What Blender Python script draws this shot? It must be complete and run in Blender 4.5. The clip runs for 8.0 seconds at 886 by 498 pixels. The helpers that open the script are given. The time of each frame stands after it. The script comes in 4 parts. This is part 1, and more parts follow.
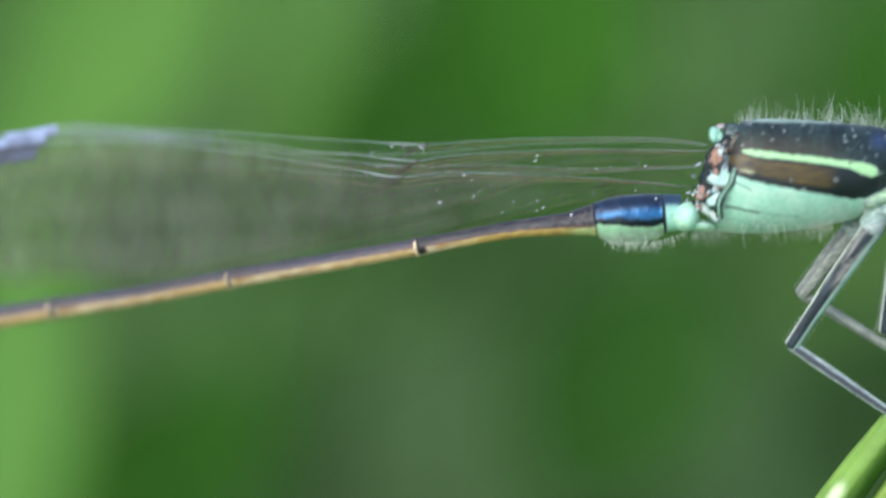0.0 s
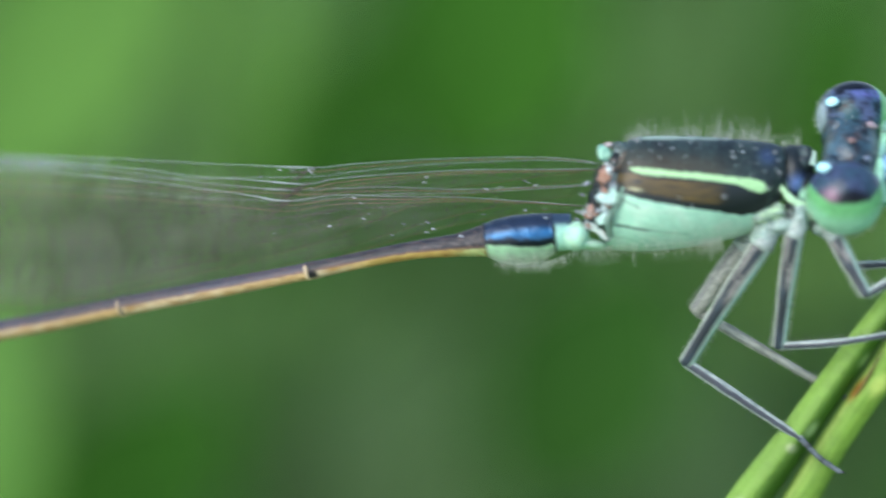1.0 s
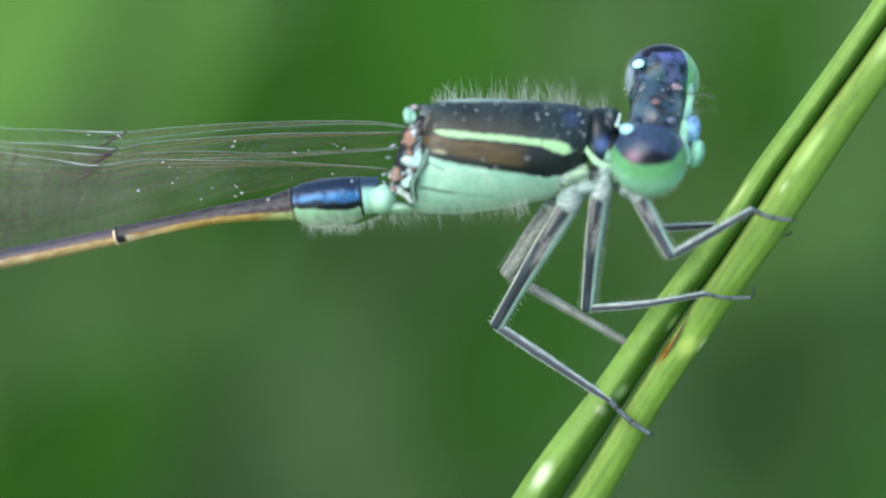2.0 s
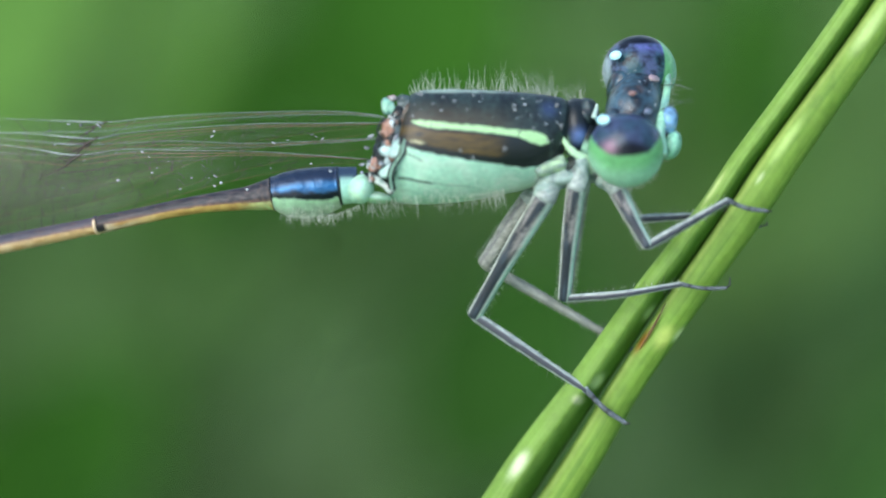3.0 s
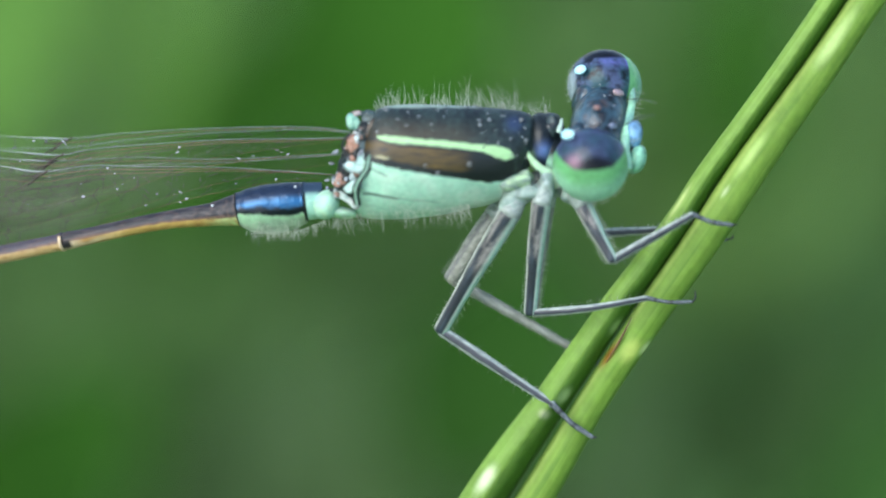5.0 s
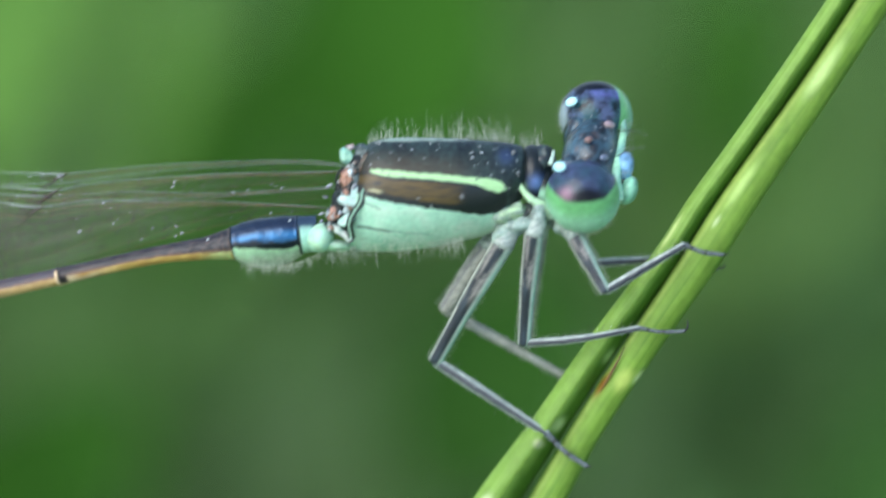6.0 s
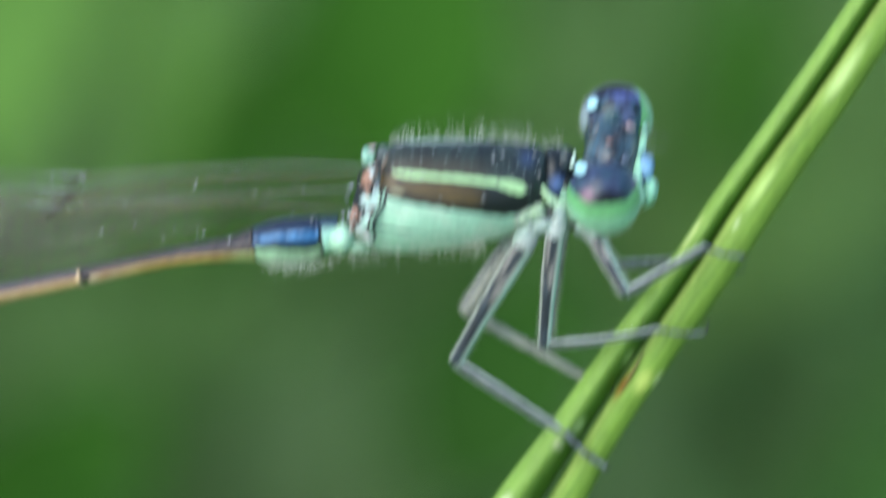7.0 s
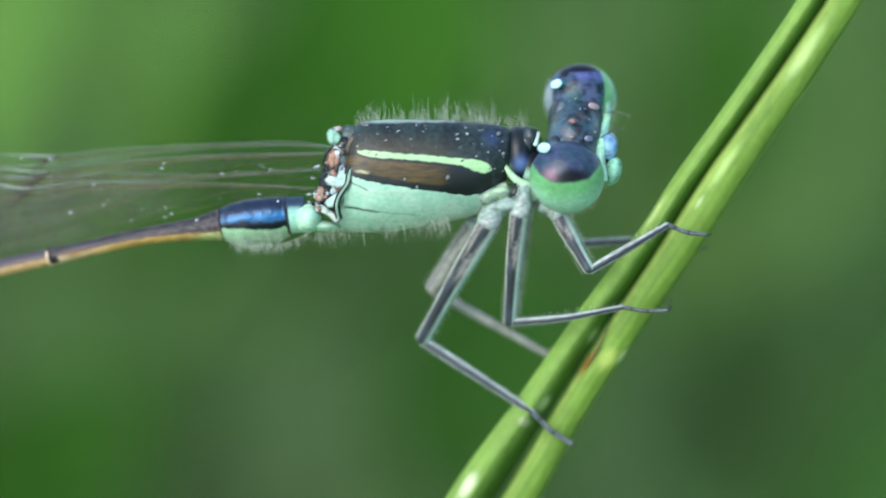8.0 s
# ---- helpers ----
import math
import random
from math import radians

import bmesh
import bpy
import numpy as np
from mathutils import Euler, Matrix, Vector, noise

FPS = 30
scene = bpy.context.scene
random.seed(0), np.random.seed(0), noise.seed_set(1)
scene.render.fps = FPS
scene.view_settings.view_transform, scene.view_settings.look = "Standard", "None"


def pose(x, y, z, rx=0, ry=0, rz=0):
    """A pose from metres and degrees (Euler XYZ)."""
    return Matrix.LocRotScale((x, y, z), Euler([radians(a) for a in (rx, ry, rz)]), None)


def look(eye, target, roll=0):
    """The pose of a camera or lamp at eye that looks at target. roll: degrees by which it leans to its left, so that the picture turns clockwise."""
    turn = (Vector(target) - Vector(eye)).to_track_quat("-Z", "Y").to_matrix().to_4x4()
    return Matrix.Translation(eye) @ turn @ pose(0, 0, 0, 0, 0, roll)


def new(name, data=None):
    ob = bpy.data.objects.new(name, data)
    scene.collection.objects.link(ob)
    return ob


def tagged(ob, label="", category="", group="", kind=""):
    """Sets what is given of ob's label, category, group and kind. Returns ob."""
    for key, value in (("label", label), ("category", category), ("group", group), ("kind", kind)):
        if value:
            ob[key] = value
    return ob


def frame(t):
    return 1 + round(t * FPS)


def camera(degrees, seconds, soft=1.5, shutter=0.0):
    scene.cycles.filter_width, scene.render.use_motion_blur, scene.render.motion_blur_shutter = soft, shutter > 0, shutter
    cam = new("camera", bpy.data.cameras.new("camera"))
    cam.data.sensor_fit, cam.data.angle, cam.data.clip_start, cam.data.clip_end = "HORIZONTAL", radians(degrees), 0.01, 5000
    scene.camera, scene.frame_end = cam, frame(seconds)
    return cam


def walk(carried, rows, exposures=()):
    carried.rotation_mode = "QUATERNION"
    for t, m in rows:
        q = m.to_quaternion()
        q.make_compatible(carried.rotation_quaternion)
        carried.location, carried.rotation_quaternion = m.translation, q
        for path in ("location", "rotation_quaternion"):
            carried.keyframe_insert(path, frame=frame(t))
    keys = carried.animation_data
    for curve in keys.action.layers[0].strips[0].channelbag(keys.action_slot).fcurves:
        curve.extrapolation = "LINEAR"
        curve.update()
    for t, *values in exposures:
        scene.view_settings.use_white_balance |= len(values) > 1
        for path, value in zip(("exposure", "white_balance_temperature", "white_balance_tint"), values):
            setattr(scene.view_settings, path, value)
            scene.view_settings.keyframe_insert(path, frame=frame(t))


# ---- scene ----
# Lengths of the insect and its perch are in millimetres, in a frame whose y runs
# away from the viewer; SITE stands it in the world, 25 cm above the ground.
MM = 0.001
TILT = 25.0
SITE = pose(0, 0, 0.25, -TILT, 0, 0)


def station(place, turn):
    """Camera pose from millimetres and yaw, pitch, roll in degrees, in the site's frame."""
    yaw, pitch, roll = turn
    m = pose(place[0] * MM, place[1] * MM, place[2] * MM)
    return SITE @ m @ pose(0, 0, 0, 0, 0, -yaw) @ pose(0, 0, 0, pitch) @ pose(0, 0, 0, 0, roll) @ pose(0, 0, 0, 90)


# ---- camera ----
cam = camera(23.16, 8.0, soft=1.9, shutter=0.8)
cam.data.dof.use_dof = True
cam.data.dof.focus_distance = 0.0521
cam.data.dof.aperture_fstop = 24.0
PATH = [
    (0, (-5.544, -52.098, 0.214), (-2.211, 0.156, -1.079)),
    (0.1, (-5.441, -52.041, 0.382), (-2.172, 0.215, -1.027)),
    (0.3, (-5.060, -51.927, 0.588), (-2.026, 0.284, -0.925)),
    (0.5, (-4.730, -51.813, 0.669), (-1.899, 0.304, -0.822)),
    (0.8, (-4.125, -51.724, 0.840), (-1.657, 0.346, -0.321)),
    (1, (-3.608, -51.665, 0.682), (-1.452, 0.269, 0.013)),
    (1.2, (-2.751, -51.623, 0.654), (-1.103, 0.251, 0.130)),
    (1.3, (-2.039, -51.603, 0.538), (-0.819, 0.204, 0.189)),
    (1.4, (-1.429, -51.582, 0.635), (-0.575, 0.238, 0.247)),
    (1.5, (-1.103, -51.561, 0.702), (-0.440, 0.261, 0.306)),
    (1.7, (-0.640, -51.570, 0.528), (-0.259, 0.192, 0.296)),
    (1.9, (-0.208, -51.578, 0.345), (-0.089, 0.121, 0.286)),
    (2, (-0.241, -51.583, 0.035), (-0.101, 0.000, 0.281)),
    (2.2, (-0.215, -51.510, 0.052), (-0.090, 0.000, 0.298)),
    (3.3, (0.192, -51.925, -0.190), (0.073, -0.077, 0.038)),
    (3.5, (-0.000, -52.000, 0.000), (-0.000, 0.000, -0.010)),
    (3.7, (0.245, -51.907, -0.004), (0.095, -0.003, -0.016)),
    (4, (0.260, -51.769, -0.151), (0.101, -0.062, -0.026)),
    (4.1, (0.331, -51.760, -0.179), (0.130, -0.075, 0.021)),
    (4.3, (0.484, -51.743, -0.053), (0.191, -0.028, 0.114)),
    (4.5, (0.326, -51.725, 0.027), (0.132, 0.000, 0.207)),
    (4.7, (0.627, -51.755, 0.048), (0.253, 0.012, 0.259)),
    (5.8, (0.793, -52.182, 0.411), (0.331, 0.155, 0.783)),
    (5.9, (0.789, -52.220, 0.480), (0.330, 0.183, 0.831)),
    (6, (0.858, -52.259, 0.681), (0.358, 0.261, 0.878)),
    (6.1, (0.987, -52.273, 0.786), (0.409, 0.304, 0.901)),
    (6.3, (0.712, -52.300, 0.908), (0.303, 0.354, 0.945)),
    (6.5, (0.807, -52.327, 0.754), (0.343, 0.300, 0.989)),
    (6.7, (0.654, -52.357, 0.416), (0.285, 0.172, 0.870)),
    (6.9, (0.426, -52.387, 0.300), (0.197, 0.131, 0.751)),
    (7, (0.478, -52.402, 0.692), (0.218, 0.284, 0.691)),
    (7.1, (0.735, -52.462, 1.305), (0.319, 0.522, 0.728)),
    (7.2, (1.080, -52.522, 1.117), (0.454, 0.450, 0.766)),
    (7.3, (0.960, -52.583, 0.885), (0.410, 0.360, 0.803)),
    (7.4, (0.772, -52.643, 0.786), (0.339, 0.322, 0.841)),
    (7.5, (0.717, -52.703, 0.536), (0.319, 0.226, 0.878)),
    (7.6, (0.899, -52.741, 0.456), (0.391, 0.197, 0.887)),
    (7.8, (0.941, -52.818, 0.297), (0.411, 0.139, 0.904)),
    (8, (1.079, -52.894, 0.300), (0.467, 0.144, 0.921)),
]
walk(cam, [(t, station(p, a)) for t, p, a in PATH])

# ---- light ----
world = bpy.data.worlds.new("world")
scene.world = world
world.use_nodes = True
sky = world.node_tree.nodes.new("ShaderNodeTexSky")
sky.sky_type, sky.sun_disc = "NISHITA", False
sky.sun_elevation, sky.sun_rotation = radians(45), radians(225)
backing = world.node_tree.nodes["Background"]
backing.inputs["Strength"].default_value = 0.15
world.node_tree.links.new(sky.outputs[0], backing.inputs["Color"])
sun = new("sun", bpy.data.lights.new("sun", "SUN"))
sun.data.energy, sun.data.angle, sun.data.color = 1.5, radians(50), (1.0, 0.97, 0.9)
sun.matrix_world = look((-0.5, -0.5, 0.71), (0, 0, 0))
scene.view_settings.exposure = 1.08


# ---- materials ----
def rgb(r, g, b):
    return tuple((v / 255 / 12.92 if v < 11 else ((v / 255 + 0.055) / 1.055) ** 2.4) for v in (r, g, b))


def material(name, colour=None, rough=0.5, metal=0.0, vary=0.25, scale=4000.0, bump=0.15, coat=0.0,
             through_light=0.0, sheen=None, specular=0.5):
    """A procedural surface: paint (or the mesh's own pigment) with grain at two scales and fine relief."""
    m = bpy.data.materials.new(name)
    m.use_nodes = True
    nt = m.node_tree
    n, l = nt.nodes, nt.links
    b = n["Principled BSDF"]
    co = n.new("ShaderNodeTexCoord")
    fine = n.new("ShaderNodeTexNoise")
    fine.inputs["Scale"].default_value, fine.inputs["Detail"].default_value = scale, 5
    wide = n.new("ShaderNodeTexNoise")
    wide.inputs["Scale"].default_value, wide.inputs["Detail"].default_value = scale / 7, 2
    for t in (fine, wide):
        l.new(co.outputs["Object"], t.inputs["Vector"])
    add = n.new("ShaderNodeMath")
    add.operation = "ADD"
    l.new(fine.outputs["Fac"], add.inputs[0])
    l.new(wide.outputs["Fac"], add.inputs[1])
    gain = n.new("ShaderNodeMapRange")
    gain.inputs["From Min"].default_value, gain.inputs["From Max"].default_value = 0.6, 1.4
    gain.inputs["To Min"].default_value, gain.inputs["To Max"].default_value = 1 - vary, 1 + vary
    l.new(add.outputs[0], gain.inputs["Value"])
    mix = n.new("ShaderNodeVectorMath")
    mix.operation = "SCALE"
    if colour is None:
        src = n.new("ShaderNodeAttribute")
        src.attribute_name = "pigment"
        l.new(src.outputs["Color"], mix.inputs[0])
    else:
        mix.inputs[0].default_value = colour
    l.new(gain.outputs["Result"], mix.inputs["Scale"])
    l.new(mix.outputs[0], b.inputs["Base Color"])
    b.inputs["Roughness"].default_value = rough
    b.inputs["Metallic"].default_value = metal
    b.inputs["Coat Weight"].default_value = coat
    b.inputs["Coat Roughness"].default_value = 0.12
    b.inputs["Specular IOR Level"].default_value = specular
    if sheen:
        b.inputs["Sheen Weight"].default_value = sheen
    if bump:
        bp = n.new("ShaderNodeBump")
        bp.inputs["Strength"].default_value = bump
        bp.inputs["Distance"].default_value = 0.3 / scale
        l.new(fine.outputs["Fac"], bp.inputs["Height"])
        l.new(bp.outputs["Normal"], b.inputs["Normal"])
    if through_light:
        tr = n.new("ShaderNodeBsdfTranslucent")
        l.new(mix.outputs[0], tr.inputs["Color"])
        ms = n.new("ShaderNodeMixShader")
        ms.inputs["Fac"].default_value = through_light
        l.new(b.outputs[0], ms.inputs[1])
        l.new(tr.outputs[0], ms.inputs[2])
        l.new(ms.outputs[0], n["Material Output"].inputs["Surface"])
    return m


def island_variety(m, spread=0.35):
    """Lets each separate piece of a joined mesh differ in brightness."""
    n, l = m.node_tree.nodes, m.node_tree.links
    g = n.new("ShaderNodeNewGeometry")
    r = n.new("ShaderNodeMapRange")
    r.inputs["To Min"].default_value, r.inputs["To Max"].default_value = 1 - spread, 1 + spread
    l.new(g.outputs["Random Per Island"], r.inputs["Value"])
    mul = n.new("ShaderNodeVectorMath")
    mul.operation = "SCALE"
    for link in list(l):
        if link.to_socket.name in ("Base Color", "Color") and link.from_node.type == "VECT_MATH":
            source, target = link.from_socket, link.to_socket
            l.new(source, mul.inputs[0])
            l.new(mul.outputs[0], target)
    l.new(r.outputs["Result"], mul.inputs["Scale"])
    return m


def membrane_material(name, tint, film_from, film_to):
    """Clear wing skin: see-through, a little smoky, with a faint uneven film: milky, brown or a painted sky sheen."""
    m = bpy.data.materials.new(name)
    m.use_nodes = True
    n, l = m.node_tree.nodes, m.node_tree.links
    b = n["Principled BSDF"]
    b.inputs["Base Color"].default_value = (*tint, 1)
    b.inputs["Roughness"].default_value = 0.3
    clear = n.new("ShaderNodeBsdfTransparent")
    clear.inputs["Color"].default_value = (0.955, 0.945, 0.955, 1)
    co = n.new("ShaderNodeTexCoord")
    film = n.new("ShaderNodeTexNoise")
    film.inputs["Scale"].default_value, film.inputs["Detail"].default_value = 900, 5
    l.new(co.outputs["Object"], film.inputs["Vector"])
    amount = n.new("ShaderNodeMapRange")
    amount.inputs["From Min"].default_value, amount.inputs["From Max"].default_value = 0.3, 0.7
    amount.inputs["To Min"].default_value, amount.inputs["To Max"].default_value = film_from, film_to
    l.new(film.outputs["Fac"], amount.inputs["Value"])
    ms = n.new("ShaderNodeMixShader")
    l.new(amount.outputs["Result"], ms.inputs["Fac"])
    l.new(clear.outputs[0], ms.inputs[1])
    l.new(b.outputs[0], ms.inputs[2])
    l.new(ms.outputs[0], n["Material Output"].inputs["Surface"])
    return m


CHITIN = material("thorax_chitin", rough=0.42, vary=0.2, scale=9000, bump=0.5, coat=0.06, specular=0.35)
SATIN = material("abdomen_chitin", rough=0.5, vary=0.28, scale=7000, bump=0.4, coat=0.0, specular=0.35)
STEEL = material("metallic_blue", rough=0.33, metal=0.5, vary=0.35, scale=5000, bump=0.6, coat=0.15)
EYE = material("eye_lens", rough=0.34, vary=0.3, scale=9000, bump=0.3, coat=0.22, specular=0.14)
HEADSKIN = material("head_chitin", rough=0.36, vary=0.5, scale=8000, bump=0.6, coat=0.2)
LEGSKIN = material("leg_chitin", rough=0.45, vary=0.3, scale=9000, bump=0.3)
HAIR = material("pale_bristle", rgb(218, 224, 212), rough=0.5, vary=0.1, bump=0, through_light=0.4)
SPINE = material("dark_spine", rgb(40, 42, 42), rough=0.4, vary=0.2, bump=0)
VEIN = material("wing_vein", rgb(62, 54, 46), rough=0.4, vary=0.3, bump=0)
BROWNVEIN = material("brown_wing_vein", rgb(112, 88, 62), rough=0.35, vary=0.4, bump=0)
PALEVEIN = material("pale_wing_vein", rgb(132, 144, 140), rough=0.25, vary=0.5, scale=1500, bump=0)
FILM = membrane_material("wing_membrane", rgb(114, 128, 118), 0.02, 0.075)
BROWNFILM = membrane_material("brownish_wing_membrane", rgb(114, 110, 96), 0.025, 0.085)
SHEENFILM = membrane_material("sky_sheen_membrane", rgb(150, 164, 176), 0.05, 0.22)
STIGMA = material("stigma_cell", rough=0.4, vary=0.2, scale=6000, bump=0.1)
GREENSTEM = material("green_stem", rough=0.6, vary=0.2, scale=4000, bump=0.4, through_light=0.12, coat=0.0, specular=0.35)


SPECKS = island_variety(material("pale_specks", rgb(140, 146, 148), rough=0.7, vary=0.3, bump=0.2), 0.6)


# ---- shaping ----
def spline(rows, count):
    """Smooth run through the rows (Catmull-Rom), count steps in all."""
    k = np.array(rows, float)
    k = np.vstack((2 * k[0] - k[1], k, 2 * k[-1] - k[-2]))
    out = []
    for s in np.linspace(0, len(rows) - 1.000001, count):
        i = int(s)
        f = s - i
        a, b, c, d = k[i], k[i + 1], k[i + 2], k[i + 3]
        out.append(0.5 * (2 * b + (c - a) * f + (2 * a - 5 * b + 4 * c - d) * f * f + (3 * b - a - 3 * c + d) * f ** 3))
    return np.array(out)


def cross(a, b):
    return np.array((a[1] * b[2] - a[2] * b[1], a[2] * b[0] - a[0] * b[2], a[0] * b[1] - a[1] * b[0]))


def part(name, geometry, mat, parent=None, label="", smooth=True, unit=MM):
    """One mesh object under a thing or a part; geometry is points, faces and, if any, pigments."""
    points, faces, *pigment = geometry
    me = bpy.data.meshes.new(name)
    me.from_pydata([tuple(float(c) * unit for c in p) for p in points], [], [tuple(int(i) for i in f) for f in faces])
    if smooth:
        me.polygons.foreach_set("use_smooth", [True] * len(me.polygons))
    if pigment and pigment[0] is not None:
        layer = me.color_attributes.new("pigment", "FLOAT_COLOR", "POINT")
        flat = np.ones((len(points), 4), np.float32)
        flat[:, :3] = np.array(pigment[0], np.float32)
        layer.data.foreach_set("color", flat.ravel())
    me.materials.append(mat)
    me.update()
    ob = new(name, me)
    ob.parent = parent
    if label:
        tagged(ob, label)
    return ob


def shape_of(u, a):
    return math.cos(a), math.sin(a)


def skin(rings, closed_ends=True):
    """Points and faces of a skin over equal rings of points."""
    rings = np.array(rings)
    count, n = rings.shape[:2]
    points = list(rings.reshape(-1, 3))
    faces = [(i * n + j, i * n + (j + 1) % n, (i + 1) * n + (j + 1) % n, (i + 1) * n + j)
             for i in range(count - 1) for j in range(n)]
    if closed_ends:
        for base, ring, turn in ((0, rings[0], -1), ((count - 1) * n, rings[-1], 1)):
            points.append(ring.mean(axis=0))
            c = len(points) - 1
            for j in range(n):
                a, b = base + j, base + (j + 1) % n
                faces.append((a, b, c) if turn > 0 else (b, a, c))
    return points, faces


def joined(pieces):
    """Several pieces as one geometry."""
    points, faces, pigments = [], [], []
    for p, f, *c in pieces:
        base = len(points)
        points += list(p)
        faces += [tuple(i + base for i in q) for q in f]
        if c and c[0] is not None:
            pigments += list(c[0])
    return points, faces, (pigments if len(pigments) == len(points) else None)


def tube(path, radii, n=12, flat=1.0, side=(0, -1, 0), paint=None, round_ends=True, section=shape_of):
    """A tapered limb along a path; flat squeezes it along side. paint(u, angle) gives the pigment."""
    path = np.array(path, float)
    radii = np.array(radii, float)
    if round_ends:
        a, b = path[0] - path[1], path[-1] - path[-2]
        a, b = a / np.linalg.norm(a), b / np.linalg.norm(b)
        path = np.vstack((path[0] + a * radii[0] * 0.45, path[0] + a * radii[0] * 0.3, path, path[-1] + b * radii[-1] * 0.3, path[-1] + b * radii[-1] * 0.45))
        radii = np.concatenate(((radii[0] * 0.3, radii[0] * 0.75), radii, (radii[-1] * 0.75, radii[-1] * 0.3)))
    side = np.array(side, float)
    rings, pig = [], []
    for i, c in enumerate(path):
        t = path[min(i + 1, len(path) - 1)] - path[max(i - 1, 0)]
        t /= np.linalg.norm(t)
        s = side - t * np.dot(side, t)
        s /= np.linalg.norm(s)
        w = cross(t, s)
        ring = []
        for j in range(n):
            a = 2 * math.pi * j / n
            ca, sa = section(i / (len(path) - 1), a)
            ring.append(c + radii[i] * (s * ca * flat + w * sa))
            if paint:
                pig.append(paint(i / (len(path) - 1), a))
        rings.append(ring)
    points, faces = skin(rings)
    if paint:
        pig += [pig[0], pig[-1]]
        return points, faces, pig
    return points, faces


def ball(centre, x_axis, y_axis, z_axis, rings=24, n=32, paint=None, power=1.0):
    """An egg-shaped lump with three half axes. paint(direction) gives the pigment."""
    c, ax, ay, az = (np.array(v, float) for v in (centre, x_axis, y_axis, z_axis))
    out, pig = [], []
    for i in range(rings):
        th = math.pi * (i + 0.5) / rings
        ring = []
        for j in range(n):
            ph = 2 * math.pi * j / n
            d = np.array((math.sin(th) * math.cos(ph), math.sin(th) * math.sin(ph), math.cos(th)))
            if power != 1.0:
                d = np.sign(d) * np.abs(d) ** power
            p = ax * d[0] + ay * d[1] + az * d[2]
            ring.append(c + p)
            if paint:
                pig.append(paint(p / np.linalg.norm(p), c + p))
        out.append(ring)
    points, faces = skin(out)
    if paint:
        pig += [pig[0], pig[-1]]
        return points, faces, pig
    return points, faces


def blend(a, b, f):
    f = min(1.0, max(0.0, f))
    return tuple(p + (q - p) * f for p, q in zip(a, b))


def step(x, lo, hi):
    f = min(1.0, max(0.0, (x - lo) / (hi - lo)))
    return f * f * (3 - 2 * f)


def edge(rows):
    """A painted edge: height over length, from points along it."""
    xs, zs = [r[0] for r in rows], [r[2] for r in rows]
    return lambda x: float(np.interp(x, xs, zs))


def hair(root, way, length, radius, bend=0.15, n=3):
    """A bristle: a thin cone that curves over towards its tip."""
    root, way = np.array(root, float), np.array(way, float)
    way /= np.linalg.norm(way)
    off = np.array([random.uniform(-1, 1) for _ in range(3)]) * bend * length
    pts = [root, root + way * length * 0.35 + off * 0.12, root + way * length * 0.7 + off * 0.5, root + way * length * 0.96 + off * 1.15]
    return tube(pts, (radius, radius * 0.85, radius * 0.6, radius * 0.2), n, round_ends=False)


# ---- the damselfly ----
MINT = rgb(157, 205, 180)
PALE = rgb(178, 205, 186)
BLACK = rgb(22, 30, 32)
TEAL = rgb(46, 62, 60)
BRONZE = rgb(86, 70, 32)
LIME = rgb(162, 206, 150)
CREAM = rgb(186, 170, 138)
ORANGE = rgb(176, 146, 94)
SLATE = rgb(52, 56, 68)
GREY = rgb(164, 172, 170)
RUST = rgb(160, 118, 98)

damselfly = new("damselfly")
damselfly.matrix_world = SITE
tagged(damselfly, "mint-green and black damselfly with folded clear wings, clinging to a stem", "damselfly")

ROLL = radians(22)
UPWARD = np.array((0, -math.sin(ROLL), math.cos(ROLL)))
NEARWARD = np.array((0, -math.cos(ROLL), -math.sin(ROLL)))

stripe_top = edge([(-0.52, -1, 2.825), (-0.32, -1, 2.838), (0.213, -1, 2.772), (0.879, -1, 2.705), (1.545, -1, 2.639), (2.078, -1, 2.586), (2.412, -1, 2.559), (2.611, -1, 2.466), (2.718, -1, 2.332)])
stripe_low = edge([(-0.52, -1, 2.772), (-0.32, -1, 2.678), (0.213, -1, 2.612), (0.879, -1, 2.559), (1.545, -1, 2.479), (2.012, -1, 2.412), (2.278, -1, 2.279), (2.545, -1, 2.212), (2.718, -1, 2.306)])
bronze_low = edge([(-0.853, -1, 2.438), (-0.32, -1, 2.252), (0.213, -1, 2.119), (0.879, -1, 1.999), (1.545, -1, 1.932), (1.945, -1, 1.986), (2.212, -1, 2.146)])
dark_low = edge([(-1.253, -1, 2.385), (-0.853, -1, 2.279), (-0.32, -1, 2.092), (0.213, -1, 1.986), (0.879, -1, 1.866), (1.545, -1, 1.786), (2.079, -1, 1.706), (2.412, -1, 1.746), (2.678, -1, 1.879), (3.078, -1, 2.079)])
suture_a = edge([(-0.906, -1, 1.479), (-0.653, -1, 1.466), (-0.387, -1, 1.399), (0.213, -1, 1.319), (1.146, -1, 1.239)])
suture_b = edge([(-0.747, -1, 2.105), (-0.52, -1, 1.985), (-0.253, -1, 1.852)])
X0, X1, XB, XF = -0.521, 2.717, 1.611, 1.145
XS = -0.907


def thorax_paint(x, z):
    """Bands of the flank, by length and height."""
    wob = 0.022 * noise.noise(Vector((x * 7, z * 7, 1.3))) + 0.012 * noise.noise(Vector((x * 26, z * 26, 1.3)))
    soft = 0.022
    z += wob
    if z < dark_low(x):
        c = MINT
        c = blend(c, rgb(186, 214, 194), 0.9 * max(0.0, noise.noise(Vector((x * 2.2, z * 3, 31)))) + 0.5 * max(0.0, noise.noise(Vector((x * 9, z * 12, 31)))))
